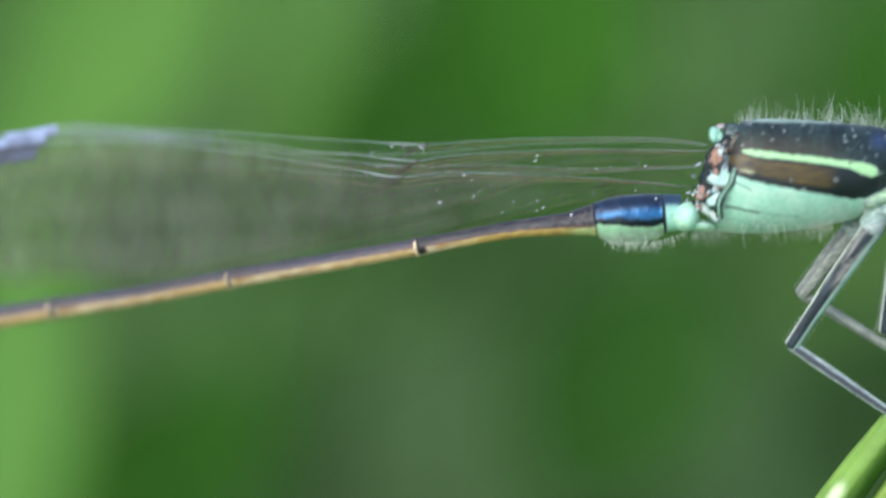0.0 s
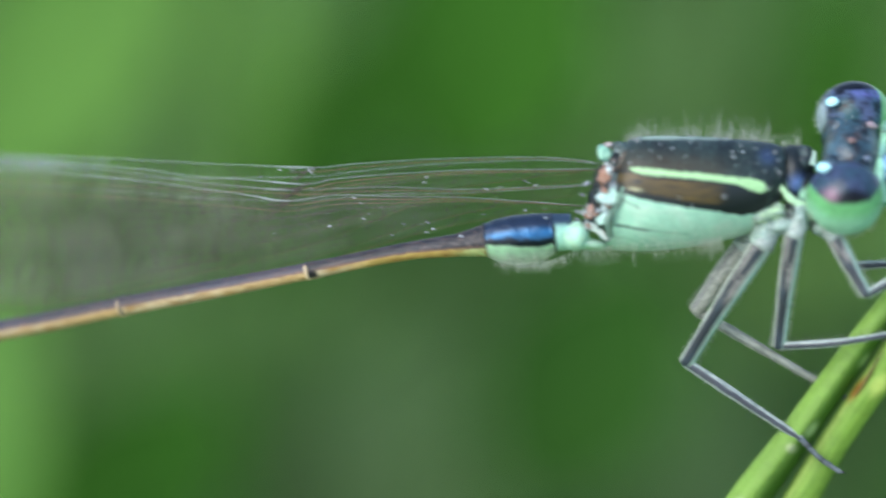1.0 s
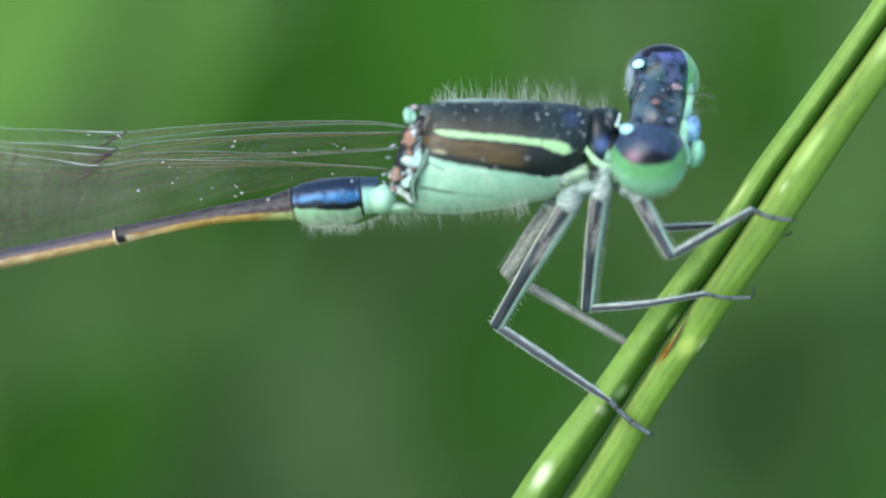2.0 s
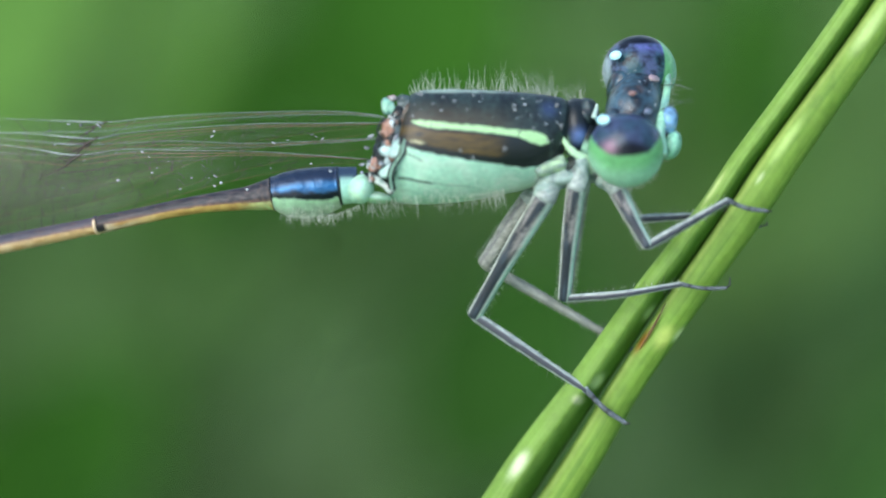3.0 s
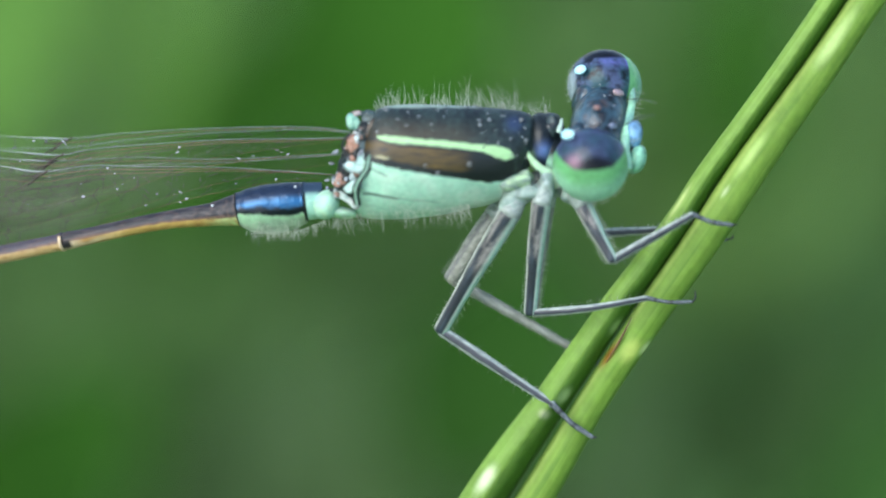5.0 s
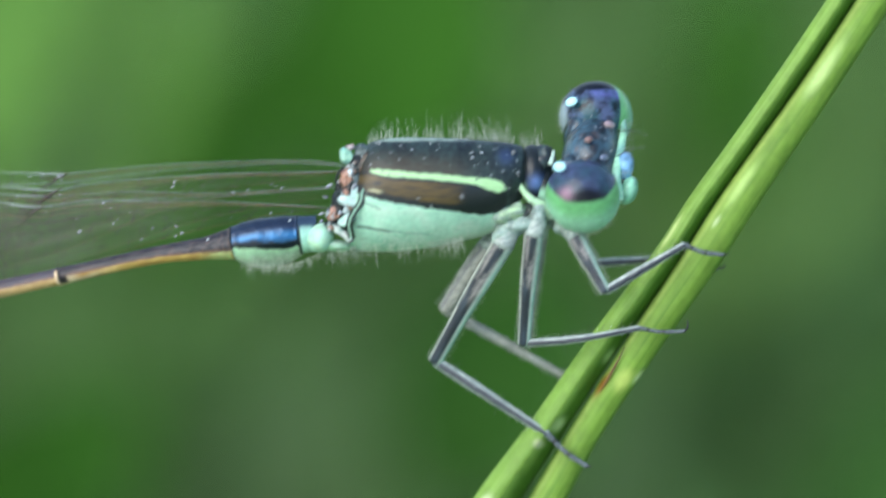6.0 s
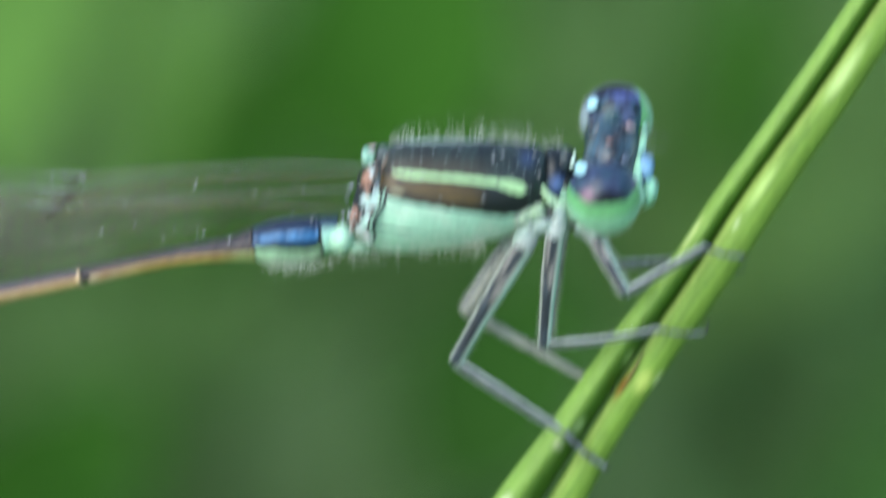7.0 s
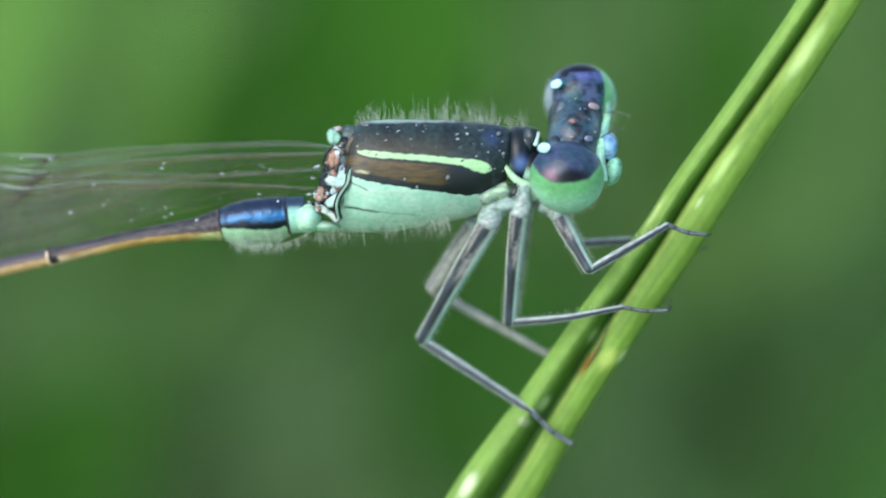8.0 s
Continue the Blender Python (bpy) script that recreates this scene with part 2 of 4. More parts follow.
        c = blend(c, PALE, step(x, 0.612, 2.344) * step(-z, -1.544, -1.184))
        line = max(math.exp(-((z - suture_a(x)) / (0.026 - 0.008 * step(x, -0.3, 0.2))) ** 2) * (0.95 - 0.6 * step(x, -0.25, 0.1)) * step(x, XS, XS + 0.1) * (1 - step(x, XF - 0.3, XF)),
                   math.exp(-((z - suture_b(x)) / 0.016) ** 2) * 0.85 * step(x, XS + 0.15, XS + 0.22) * (1 - step(x, XS + 0.55, XS + 0.68)))
        rear = -0.907 - 0.18 * (1 - ((z - 1.677) / 0.6) ** 2)
        if z > 1.184:
            line = max(line, math.exp(-((x - rear) / 0.03) ** 2) * 0.9)
        return blend(c, BLACK, line)
    dark = blend(BLACK, TEAL, 0.5 + 0.7 * noise.noise(Vector((x * 2, z * 2, 4))) + 0.7 * noise.noise(Vector((x * 9, z * 9, 8))))
    dark = blend(dark, rgb(52, 72, 120), 0.45 * math.exp(-(((x - 2.717) / 0.2) ** 2 + ((z - 3.103) / 0.2) ** 2)))
    if stripe_low(x) - 0.01 <= z <= stripe_top(x) + 0.01 and X0 <= x <= X1:
        f = step(z, stripe_low(x) - 0.01, stripe_low(x) + soft) * (1 - step(z, stripe_top(x) - soft, stripe_top(x) + 0.01))
        return blend(dark, LIME, f)
    if z < stripe_low(x) and x < X1:
        f = step(stripe_low(x) - z, 0.03, 0.09) * step(z, bronze_low(x), bronze_low(x) + 0.05) * (1 - step(x, XB - 0.4, XB + 0.25))
        spot = (-0.36, -1, 2.492)
        f *= 0.85 + 0.6 * noise.noise(Vector((x * 2, z * 16, 21)))
        f *= 1 - math.exp(-(((x - spot[0]) / 0.12) ** 2 + ((z - spot[2]) / 0.06) ** 2))
        pale_at = (-0.407, -1, 2.31)
        g = math.exp(-(((x - pale_at[0]) / 0.22) ** 2 + ((z - pale_at[2] + 0.15 * (x - pale_at[0])) / 0.05) ** 2))
        if g > 0.3:
            return blend(BLACK, rgb(170, 168, 130), (g - 0.3) * 1.6)
        return blend(BLACK, BRONZE, f * (0.85 + 0.5 * noise.noise(Vector((x * 3, z * 14, 2)))))
    near_stripe = 0.7 * (1 - step(z, stripe_top(x) + 0.05, stripe_top(x) + 0.65))
    ridge = step(z, 3.463, 3.544)
    return blend(blend(dark, rgb(64, 56, 38), (0.75 + 0.35 * noise.noise(Vector((x * 2, z * 9, 11)))) * near_stripe * (1 - step(x, XB - 0.3, XB + 0.6))), PALE, 0.55 * ridge)


def thorax():
    # middle line: length, height of back and belly, half breadth
    rows = []
    for top, low, breadth in (((-0.761, 0, 3.138), (-1.277, 0, 1.508), 0.55), ((-0.571, 0, 3.424), (-1.182, 0, 1.236), 0.92), ((-0.259, 0, 3.533), (-0.978, 0, 1.019), 1.08),
                              ((0.217, 0, 3.56), (-0.53, 0, 0.965), 1.16), ((0.896, 0, 3.546), (0.149, 0, 0.978), 1.2), ((1.575, 0, 3.519), (0.829, 0, 1.046), 1.18),
                              ((2.255, 0, 3.465), (1.576, 0, 1.182), 1.1), ((2.798, 0, 3.411), (2.187, 0, 1.305), 0.98), ((3.124, 0, 3.329), (2.663, 0, 1.509), 0.78), ((3.288, 0, 3.112), (2.975, 0, 1.848), 0.5)):
        rows.append((*top, *low, breadth))
    rows = spline(rows, 210)
    n = 400
    rings, pig = [], []
    for r in rows:
        top, low, breadth = np.array(r[0:3]), np.array(r[3:6]), r[6]
        centre = (top + low) / 2
        tall = np.linalg.norm(top - low) / 2 / math.cos(ROLL)
        axis = (top - low) / np.linalg.norm(top - low)
        axis = axis * math.cos(ROLL) + np.array((0, -math.sin(ROLL), 0))
        ring = []
        for j in range(n):
            a = 2 * math.pi * j / n
            ca, sa = math.cos(a), math.sin(a)
            # roofed back with a ridge, full flanks, narrower belly
            wide = math.copysign(abs(sa) ** (1.15 if ca > 0 else 0.8), sa) * (1 - 0.12 * max(0, -ca))
            ring.append(centre + axis * tall * ca + NEARWARD * breadth * wide)
        rings.append(ring)
    for ring in rings:
        for j in range(n):
            p = ring[j if j <= n // 2 else n - j]
            pig.append(thorax_paint(p[0], p[2]))
    points, faces = skin(rings)
    pig += [BLACK, BLACK]
    return points, faces, pig


body = part("thorax", thorax(), CHITIN, damselfly, "glossy black, bronze and mint striped thorax")


def lump(name, centre, rx, ry, rz, mat, colour, parent, label="", lean=0.0, second=None, rugged=0.3):
    """A small rounded plate; lean turns it in the flank's plane."""
    c, s = math.cos(radians(lean)), math.sin(radians(lean))

    def paint(d, p):
        f = 0.4 + 1.7 * noise.noise(Vector((p[0] * 7, p[2] * 7, 7))) + 0.7 * noise.noise(Vector((p[0] * 19, p[2] * 19, 7)))
        return blend(colour, second or tuple(v * 0.75 for v in colour), f)
    points, faces, pig = ball(centre, (rx * c, 0, rx * s), (0, ry, 0), (-rz * s, 0, rz * c), 18, 26, paint, 0.8 if rugged > 0.2 else 1.0)
    mid = np.array(centre)
    points = [mid + (p - mid) * (1 + rugged * noise.noise(Vector(p * 4.5))) for p in (np.array(q) for q in points)]
    return part(name, (points, faces, pig), mat, parent, label)


# plates at the wing roots, the rear flank and the leg bases
def hinges():
    """Crowded little plates round the wing roots, parted by dark seams."""
    top, low = np.array((-0.701, -0.42, 3.207)), np.array((-1.35, -0.36, 1.363))
    mid, along = (top + low) / 2, (low - top) / 2
    across = np.cross(along, (0, 1, 0))
    across *= 0.36 / np.linalg.norm(across)
    points, faces, _ = ball(mid, across, (0, -0.42, 0), along * 1.05, 110, 120, lambda d, p: BLACK, 0.9)
    out, pig = [], []
    tones = (TEAL, ASH, BLUSH, TEAL, BLACK, GREY, WHITISH, ASH, BLACK)
    for q in points:
        q = np.array(q)
        v = Vector((q[0] * 3.4 + 3.1, q[1] * 1.2, q[2] * 2.9 + 1.6 * q[0]))
        v += Vector(noise.noise_vector(v * 1.3)) * 0.4
        gaps, cells = noise.voronoi(v)
        seam = step(gaps[1] - gaps[0] + 0.1 * noise.noise(Vector(q * 12)), 0.02, 0.16)
        pick = int(abs(noise.cell(cells[0] * 7.3 + Vector((0.5, 0.5, 0.5)))) * 97) % len(tones)
        tone = blend(tones[pick], tuple(0.6 * t for t in tones[pick]), 0.4 + 1.8 * noise.noise(Vector(q * 9)))
        pig.append(blend(BLACK, tone, seam))
        way = q - mid
        out.append(q + way / np.linalg.norm(way) * (0.04 * seam + 0.1 * noise.noise(cells[0] * 3) + 0.03 * noise.noise(Vector(q * 7)) - 0.03))
    return out, faces, pig


WHITISH, SEAGREEN, UMBER = rgb(184, 204, 204), rgb(138, 180, 158), rgb(96, 72, 54)
ASH, BLUSH = rgb(76, 94, 96), rgb(156, 122, 106)
part("wing_hinge", hinges(), CHITIN, damselfly, "crowded pale and black plates at the wing roots")


def plate(name, outline, depth, colour, second, bulge=0.07, label=""):
    """A small horny plate of the flank: a rounded outline in length and height, domed towards the viewer, with a dark rim."""
    n = 7 * len(outline)
    rim = spline([(*p, 0) for p in outline] + [(*outline[0], 0)], n + 1)[:n, :2]
    mid = rim.mean(axis=0)
    rings, pig = [], []
    for share, out in ((1.06, -0.16), (1.04, -0.03), (0.95, 0.3), (0.8, 0.65), (0.55, 0.88), (0.3, 0.97), (0.1, 1.0)):
        ring = []
        for x, z in mid + (rim - mid) * share:
            d = 0.05 * noise.noise(Vector((x * 9, z * 9, depth))) + 0.012 * noise.noise(Vector((x * 30, z * 30, depth)))
            ring.append((x, depth - bulge * out + d, z))
            f = 0.35 + 1.3 * noise.noise(Vector((x * 8, z * 8, depth))) + 0.8 * noise.noise(Vector((x * 24, z * 24, 5)))
            pig.append(blend(blend(BLACK, colour, 0.25), blend(colour, second, f), step(1.02 - share + 0.06 * noise.noise(Vector((x * 16, z * 16, 2))), 0.0, 0.16)))
        rings.append(ring)
    points, faces = skin(rings)
    pig += [pig[0], pig[-1]]
    return part(name, (points, [f[::-1] for f in faces], pig), CHITIN, damselfly, label)


for outline, depth, colour, second, bulge in (
        (((-1.27, 3.28), (-1.18, 3.39), (-1.02, 3.36), (-0.93, 3.2), (-0.9, 3.04), (-1.06, 2.98), (-1.22, 3.04)), -0.5, SEAGREEN, rgb(120, 176, 160), 0.1),
        (((-1.12, 3.42), (-0.94, 3.45), (-0.88, 3.35), (-1.03, 3.31)), -0.56, rgb(164, 134, 134), GREY, 0.05),
        (((-0.91, 3.4), (-0.73, 3.46), (-0.52, 3.38), (-0.46, 3.18), (-0.66, 3.04), (-0.84, 3.08)), -0.5, ASH, TEAL, 0.12),
        (((-0.66, 3.2), (-0.5, 3.22), (-0.66, 2.9), (-0.83, 2.58), (-0.95, 2.52), (-0.88, 2.84)), -0.72, UMBER, rgb(70, 70, 62), 0.05),
        (((-1.25, 2.78), (-1.1, 2.88), (-0.96, 2.82), (-0.93, 2.56), (-1.08, 2.4), (-1.22, 2.47)), -0.74, BLUSH, RUST, 0.1),
        (((-1.18, 2.38), (-1.06, 2.4), (-1.03, 2.24), (-1.14, 2.18)), -0.76, RUST, BLUSH, 0.07),
        (((-0.96, 2.47), (-0.81, 2.47), (-0.7, 2.2), (-0.74, 2.0), (-0.98, 1.94), (-1.2, 2.0), (-1.31, 2.14), (-1.2, 2.24), (-1.03, 2.2)), -0.8, WHITISH, rgb(158, 200, 186), 0.08),
        (((-1.28, 1.66), (-1.08, 1.8), (-0.84, 1.87), (-0.88, 1.66), (-1.05, 1.5), (-1.22, 1.47), (-1.32, 1.57)), -0.76, rgb(168, 206, 190), WHITISH, 0.07),
        (((-1.54, 1.86), (-1.44, 1.98), (-1.34, 1.94), (-1.31, 1.74), (-1.42, 1.6), (-1.56, 1.67)), -0.68, BLUSH, RUST, 0.1),
        (((-1.61, 1.58), (-1.46, 1.6), (-1.26, 1.46), (-1.1, 1.33), (-0.96, 1.19), (-1.08, 1.1), (-1.24, 1.26), (-1.48, 1.4)), -0.66, rgb(192, 202, 194), rgb(150, 176, 164), 0.06)):
    plate("wing_root_plate", outline, depth, colour, second, bulge)
scales = random.Random(5)
for _ in range(44):
    f = scales.random()
    x, z = -0.9 - 0.68 * f + scales.uniform(-0.17, 0.16), 2.95 - 1.5 * f + scales.uniform(-0.15, 0.15)
    size, turn = scales.uniform(0.035, 0.085), scales.uniform(0, 6.28)
    outline = [(x + size * scales.uniform(0.6, 1.2) * math.cos(turn + k * 1.26), z + size * scales.uniform(0.6, 1.2) * math.sin(turn + k * 1.26)) for k in range(5)]
    plate("wing_root_scale", outline, -0.82 + 0.1 * f + (0.5 if x < -1.0 - 0.68 * f else 0.0), scales.choice((WHITISH, rgb(150, 156, 176), GREY, BLUSH, TEAL, BLACK, BLACK, UMBER)), scales.choice((GREY, BLACK, ASH, WHITISH)), 0.03)
for place, size, lean in (((-1.5, -0.64, 2.47), 0.05, 30), ((-1.62, -0.56, 2.2), 0.04, -10), ((-1.72, -0.54, 1.8), 0.045, 15), ((-0.9, -0.86, 2.44), 0.05, 60)):
    lump("hinge_knob", place, size * 1.8, size * 0.7, size * 0.8, CHITIN, rgb(156, 162, 170), damselfly, "", lean, rgb(80, 86, 92), 0.5)
SEAM = [(-0.632, -1, 2.461), (-0.715, -1.02, 2.274), (-0.758, -1.04, 2.06), (-0.883, -1.02, 1.875), (-0.994, -0.98, 1.69), (-1.04, -0.92, 1.476), (-0.996, -0.8, 1.208)]
for shift, size, colour in ((-0.055, 0.024, BLACK), (0.0, 0.026, rgb(146, 190, 166)), (0.06, 0.032, BLACK)):
    part("flank_seam", tube(spline([(p[0] + shift, p[1], p[2]) for p in SEAM], 40), [size] * 40, 8, paint=lambda u, a, colour=colour: colour), CHITIN, damselfly)
part("flank_seam", tube(spline([(-1.166, -0.86, 2.892), (-1.305, -0.84, 2.72), (-1.336, -0.8, 2.533), (-1.23, -0.84, 2.342)], 16), [0.03] * 16, 8, paint=lambda u, a: BLACK), CHITIN, damselfly)
for place, rx, ry, rz, colour, lean in (((2.774, -0.45, 1.738), 0.4, 0.4, 0.2, rgb(170, 204, 158), 22), ((3.019, -0.42, 1.47), 0.5, 0.4, 0.2, rgb(162, 184, 174), 10),
                                        ((2.709, -0.42, 1.254), 0.36, 0.35, 0.2, rgb(162, 184, 174), 20),
                                        ((3.471, -0.5, 1.602), 0.2, 0.35, 0.34, rgb(166, 182, 178), 0), ((4.106, -0.3, 1.433), 0.22, 0.35, 0.25, rgb(162, 184, 174), -20),
                                        ((3.498, 0.3, 1.681), 0.6, 0.5, 0.3, GREY, 0)):
    lump("leg_base_plate", place, rx, ry, rz, SATIN, colour, damselfly, "", lean, rgb(128, 148, 142), 0.35)
part("flank_seam", tube(spline([(3.09, -0.85, 1.635), (3.237, -0.9, 1.726), (3.293, -0.9, 1.859), (3.271, -0.85, 1.982)], 14), np.interp(np.linspace(0, 1, 14), (0, 0.5, 1), (0.012, 0.035, 0.02)), 8, paint=lambda u, a: BLACK), CHITIN, damselfly)
part("collar_edge", tube(spline([(2.98, -0.62, 2.565), (3.109, -0.7, 2.293), (3.324, -0.7, 2.051), (3.599, -0.6, 1.894), (3.748, -0.4, 1.659)], 20), np.interp(np.linspace(0, 1, 20), (0, 0.3, 0.8, 1), (0.03, 0.075, 0.13, 0.13)), 16, 0.7,
                         paint=lambda u, a: blend(LIME, PALE, u)), SATIN, damselfly, "pale green edge of the collar")


def prothorax():
    def paint(d, p):
        spot = np.array((3.465, -0.6, 2.458))
        f = math.exp(-(((p[0] - spot[0]) / 0.2) ** 2 + ((p[2] - spot[2]) / 0.17) ** 2))
        c = blend(BLACK, rgb(96, 120, 176), f if p[1] < 0 else 0)
        rim = math.exp(-((p[0] - 3.097 - 0.25 * (2.43 - p[2])) / 0.07) ** 2) * step(-p[2], -2.593, -2.349)
        return blend(c, LIME, rim)
    return joined([ball((3.369, 0, 2.691), (0.42, 0, 0), NEARWARD * 0.72, UPWARD * 0.72, 30, 40, paint),
                   ball((3.641, 0, 2.433), (0.4, 0, -0.1), NEARWARD * 0.6, UPWARD * 0.55, 20, 28, lambda d, p: blend(BLACK, MINT, step(-p[2], -2.43, -2.186)))])


part("prothorax", prothorax(), CHITIN, damselfly, "dark collar with a blue side spot")


# head, turned so that the crown shows
NEAR_EYE, FAR_EYE = np.array((4.526, -0.75, 2.117)), np.array((4.989, 0.75, 4.108))
ACROSS = FAR_EYE - NEAR_EYE
ACROSS /= np.linalg.norm(ACROSS)
AHEAD = np.array((1.0, 0, -0.1))
AHEAD -= ACROSS * np.dot(AHEAD, ACROSS)
AHEAD /= np.linalg.norm(AHEAD)
CROWN = np.cross(ACROSS, AHEAD)
if CROWN[1] > 0:
    CROWN = -CROWN
MIDHEAD = (NEAR_EYE + FAR_EYE) / 2


def head_paint(d, p):
    grain = 0.5 + 1.0 * noise.noise(Vector(p * 2.5)) + 0.9 * noise.noise(Vector(p * 8)) + 0.5 * noise.noise(Vector(p * 20))
    c = blend(rgb(16, 22, 30), rgb(52, 80, 94), grain)
    c = blend(c, rgb(92, 78, 74), 0.5 * max(0.0, noise.noise(Vector(p * 6 + np.array((3.0, 1.0, 7.0)))) - 0.2) * 2)
    return blend(c, MINT, step(np.dot(d, AHEAD) * 0.8 - 0.5 * np.dot(d, CROWN), 0.62, 0.7))


head = part("head", joined([ball(MIDHEAD + AHEAD * 0.04, AHEAD * 0.7, ACROSS * 1.38, CROWN * 0.72, 40, 56, head_paint),
                            ball(MIDHEAD + CROWN * 0.16 + AHEAD * 0.03, AHEAD * 0.62, ACROSS * 0.95, CROWN * 0.62, 40, 56, head_paint),
                            ball(MIDHEAD - AHEAD * 0.38 - ACROSS * 0.62, AHEAD * 0.34, ACROSS * 0.46, CROWN * 0.55, 20, 28, head_paint),
                            ball(MIDHEAD - AHEAD * 0.38 + ACROSS * 0.62, AHEAD * 0.34, ACROSS * 0.46, CROWN * 0.55, 20, 28, head_paint)]),
            HEADSKIN, damselfly, "dark bluish head seen from above")
EYE_AXIS = np.array((-0.06, -0.4, 0.9))
EYE_AXIS /= np.linalg.norm(EYE_AXIS)
FAR_AXIS = EYE_AXIS - 2 * np.dot(EYE_AXIS, ACROSS) * ACROSS + np.array((-0.5, 0.2, 0.0))
FAR_AXIS /= np.linalg.norm(FAR_AXIS)


def eye_paint(d, p, axis, edge_at):
    k = np.dot(d, axis) - 0.55 * max(0.0, abs(d[0]) - 0.5) + 0.02 * noise.noise(Vector(d * 5))
    green = blend(rgb(98, 162, 106), rgb(148, 202, 172), step(edge_at - k, 0.15, 0.85))
    tone = blend(rgb(70, 82, 112), rgb(40, 76, 84), 0.5 + 1.5 * noise.noise(Vector(d * 2.2)))
    dark = blend(tone, rgb(14, 18, 26), 0.3 + (0.6 if edge_at > 0.2 else 1.2) * noise.noise(Vector(d * 4)) + (0.4 if edge_at > 0.2 else 0.8) * noise.noise(Vector(d * 11)))
    if edge_at > 0.2:
        # the near eye: a bluish sheen painted on top, its false pupil, a rosy reflection painted beside it
        dark = blend(dark, rgb(50, 62, 88), 0.45 * step(k, 0.3, 0.6))
        low = step(-d[2], -0.12, 0.0)
        pupil = math.exp(-(((d[0] - 0.1) / 0.44) ** 2 + ((d[2] + 0.05) / 0.26) ** 2) ** 2) if d[1] < 0 else 0.0
        rose = math.exp(-(((d[0] + 0.5) / 0.2) ** 2 + ((d[2] - 0.02) / 0.2) ** 2)) if d[1] < 0 else 0.0
        dark = blend(blend(blend(dark, rgb(30, 32, 44), 0.7 * low), rgb(158, 122, 138), 0.75 * rose), rgb(5, 5, 8), 0.98 * pupil)
    else:
        # the far eye has a sky reflection painted violet on top; it is black along its upper rim and pale along its
        # hind rim
        dark = blend(dark, rgb(92, 98, 160), 0.75 * step(d[2], 0.3, 0.55) * step(d[0], -0.35, 0.1) * (0.75 + noise.noise(Vector(d * 6))))
        dark = blend(dark, rgb(8, 10, 16), step(d[2] - 0.12 * d[1], 0.72, 0.82))
        dark = blend(dark, rgb(158, 178, 180), 0.7 * step(-d[0], 0.76, 0.92) * (1 - step(d[2], 0.25, 0.5)))
    return blend(green, dark, step(k, edge_at - 0.04, edge_at + 0.04))


for centre, axis, edge_at in ((NEAR_EYE, EYE_AXIS, 0.23), (FAR_EYE, FAR_AXIS, 0.08)):
    part("eye", ball(centre, AHEAD * 0.9, ACROSS * 0.86, CROWN * 0.9, 84, 110, lambda d, p, axis=axis, edge_at=edge_at: eye_paint(d, p, axis, edge_at)), EYE, head, "large round eye, dark above and green below")


def button(place, centre, size, thick, colour):
    """A low round boss on a rounded surface."""
    p, c = np.array(place), np.array(centre)
    up = (p - c) / np.linalg.norm(p - c)
    a = np.cross(up, (0, 0, 1.0))
    a /= np.linalg.norm(a)
    return ball(p, a * size * 1.1, np.cross(up, a) * size * 0.75, up * thick, 12, 20, lambda d, q: blend(colour, tuple(v * 0.7 for v in colour), 0.3 + 1.2 * noise.noise(Vector(q * 9))))


SPOT = rgb(178, 234, 244)
for place, centre, size in (((4.349, 0.02, 4.432), FAR_EYE, 0.16), ((3.953, -1.22, 2.814), MIDHEAD - ACROSS * 0.5, 0.17)):
    part("postocular_spot", button(place, centre, size, 0.06, SPOT), SATIN, head, "round pale blue spot")
# the third boss stands for a bluish highlight, put into its colour
for place, size, colour in (((4.676, -0.86, 3.462), 0.1, rgb(116, 90, 86)), ((5.224, -0.46, 3.839), 0.16, rgb(158, 138, 140)), ((5.05, -0.86, 3.034), 0.1, rgb(110, 124, 146))):
    part("ocellus", button(place, MIDHEAD, size, 0.06, colour), HEADSKIN, head)
lump("neck", (3.607, -0.1, 2.998), 0.34, 0.5, 0.42, HEADSKIN, BLACK, head, "", 0, TEAL, 0.15)
part("nape_edge", tube(spline([(3.873, -0.35, 3.24), (3.848, -0.5, 3.109), (3.778, -0.72, 2.908)], 10), np.linspace(0.03, 0.06, 10), 10, 0.6, paint=lambda u, a: PALE), SATIN, head, "pale hind edge of the head")
part("face_band", tube(spline([(5.596, 0.5, 4.432), (5.608, 0.1, 3.826), (5.479, -0.35, 3.186), (5.348, -0.7, 2.628), (5.42, -0.9, 2.017)], 16),
                   np.interp(np.linspace(0, 1, 16), (0, 0.3, 0.7, 1), (0.03, 0.09, 0.12, 0.08)), 14, paint=lambda u, a: blend(rgb(110, 160, 150), rgb(150, 208, 170), 0.5 + 1.5 * noise.noise(Vector((u * 9, 0, 0))))), HEADSKIN, head, "mint band across the face")
part("clypeus", ball((5.56, -0.22, 2.84), (0.24, 0, -0.05), (0, 0.5, 0), (0.06, 0, 0.36), 20, 28, lambda d, p: blend(rgb(124, 170, 206), rgb(60, 90, 110), 0.25 + 1.3 * noise.noise(Vector(p * 6))), 0.85), EYE, head, "glossy sky-blue face plate")
part("labrum", ball((5.64, -0.28, 2.26), (0.25, 0, 0.05), (0, 0.5, 0), (0.02, 0, 0.34), 20, 28, lambda d, p: blend(rgb(144, 206, 176), rgb(80, 130, 110), 0.2 + 1.3 * noise.noise(Vector(p * 6))), 0.85), EYE, head, "mint upper lip")
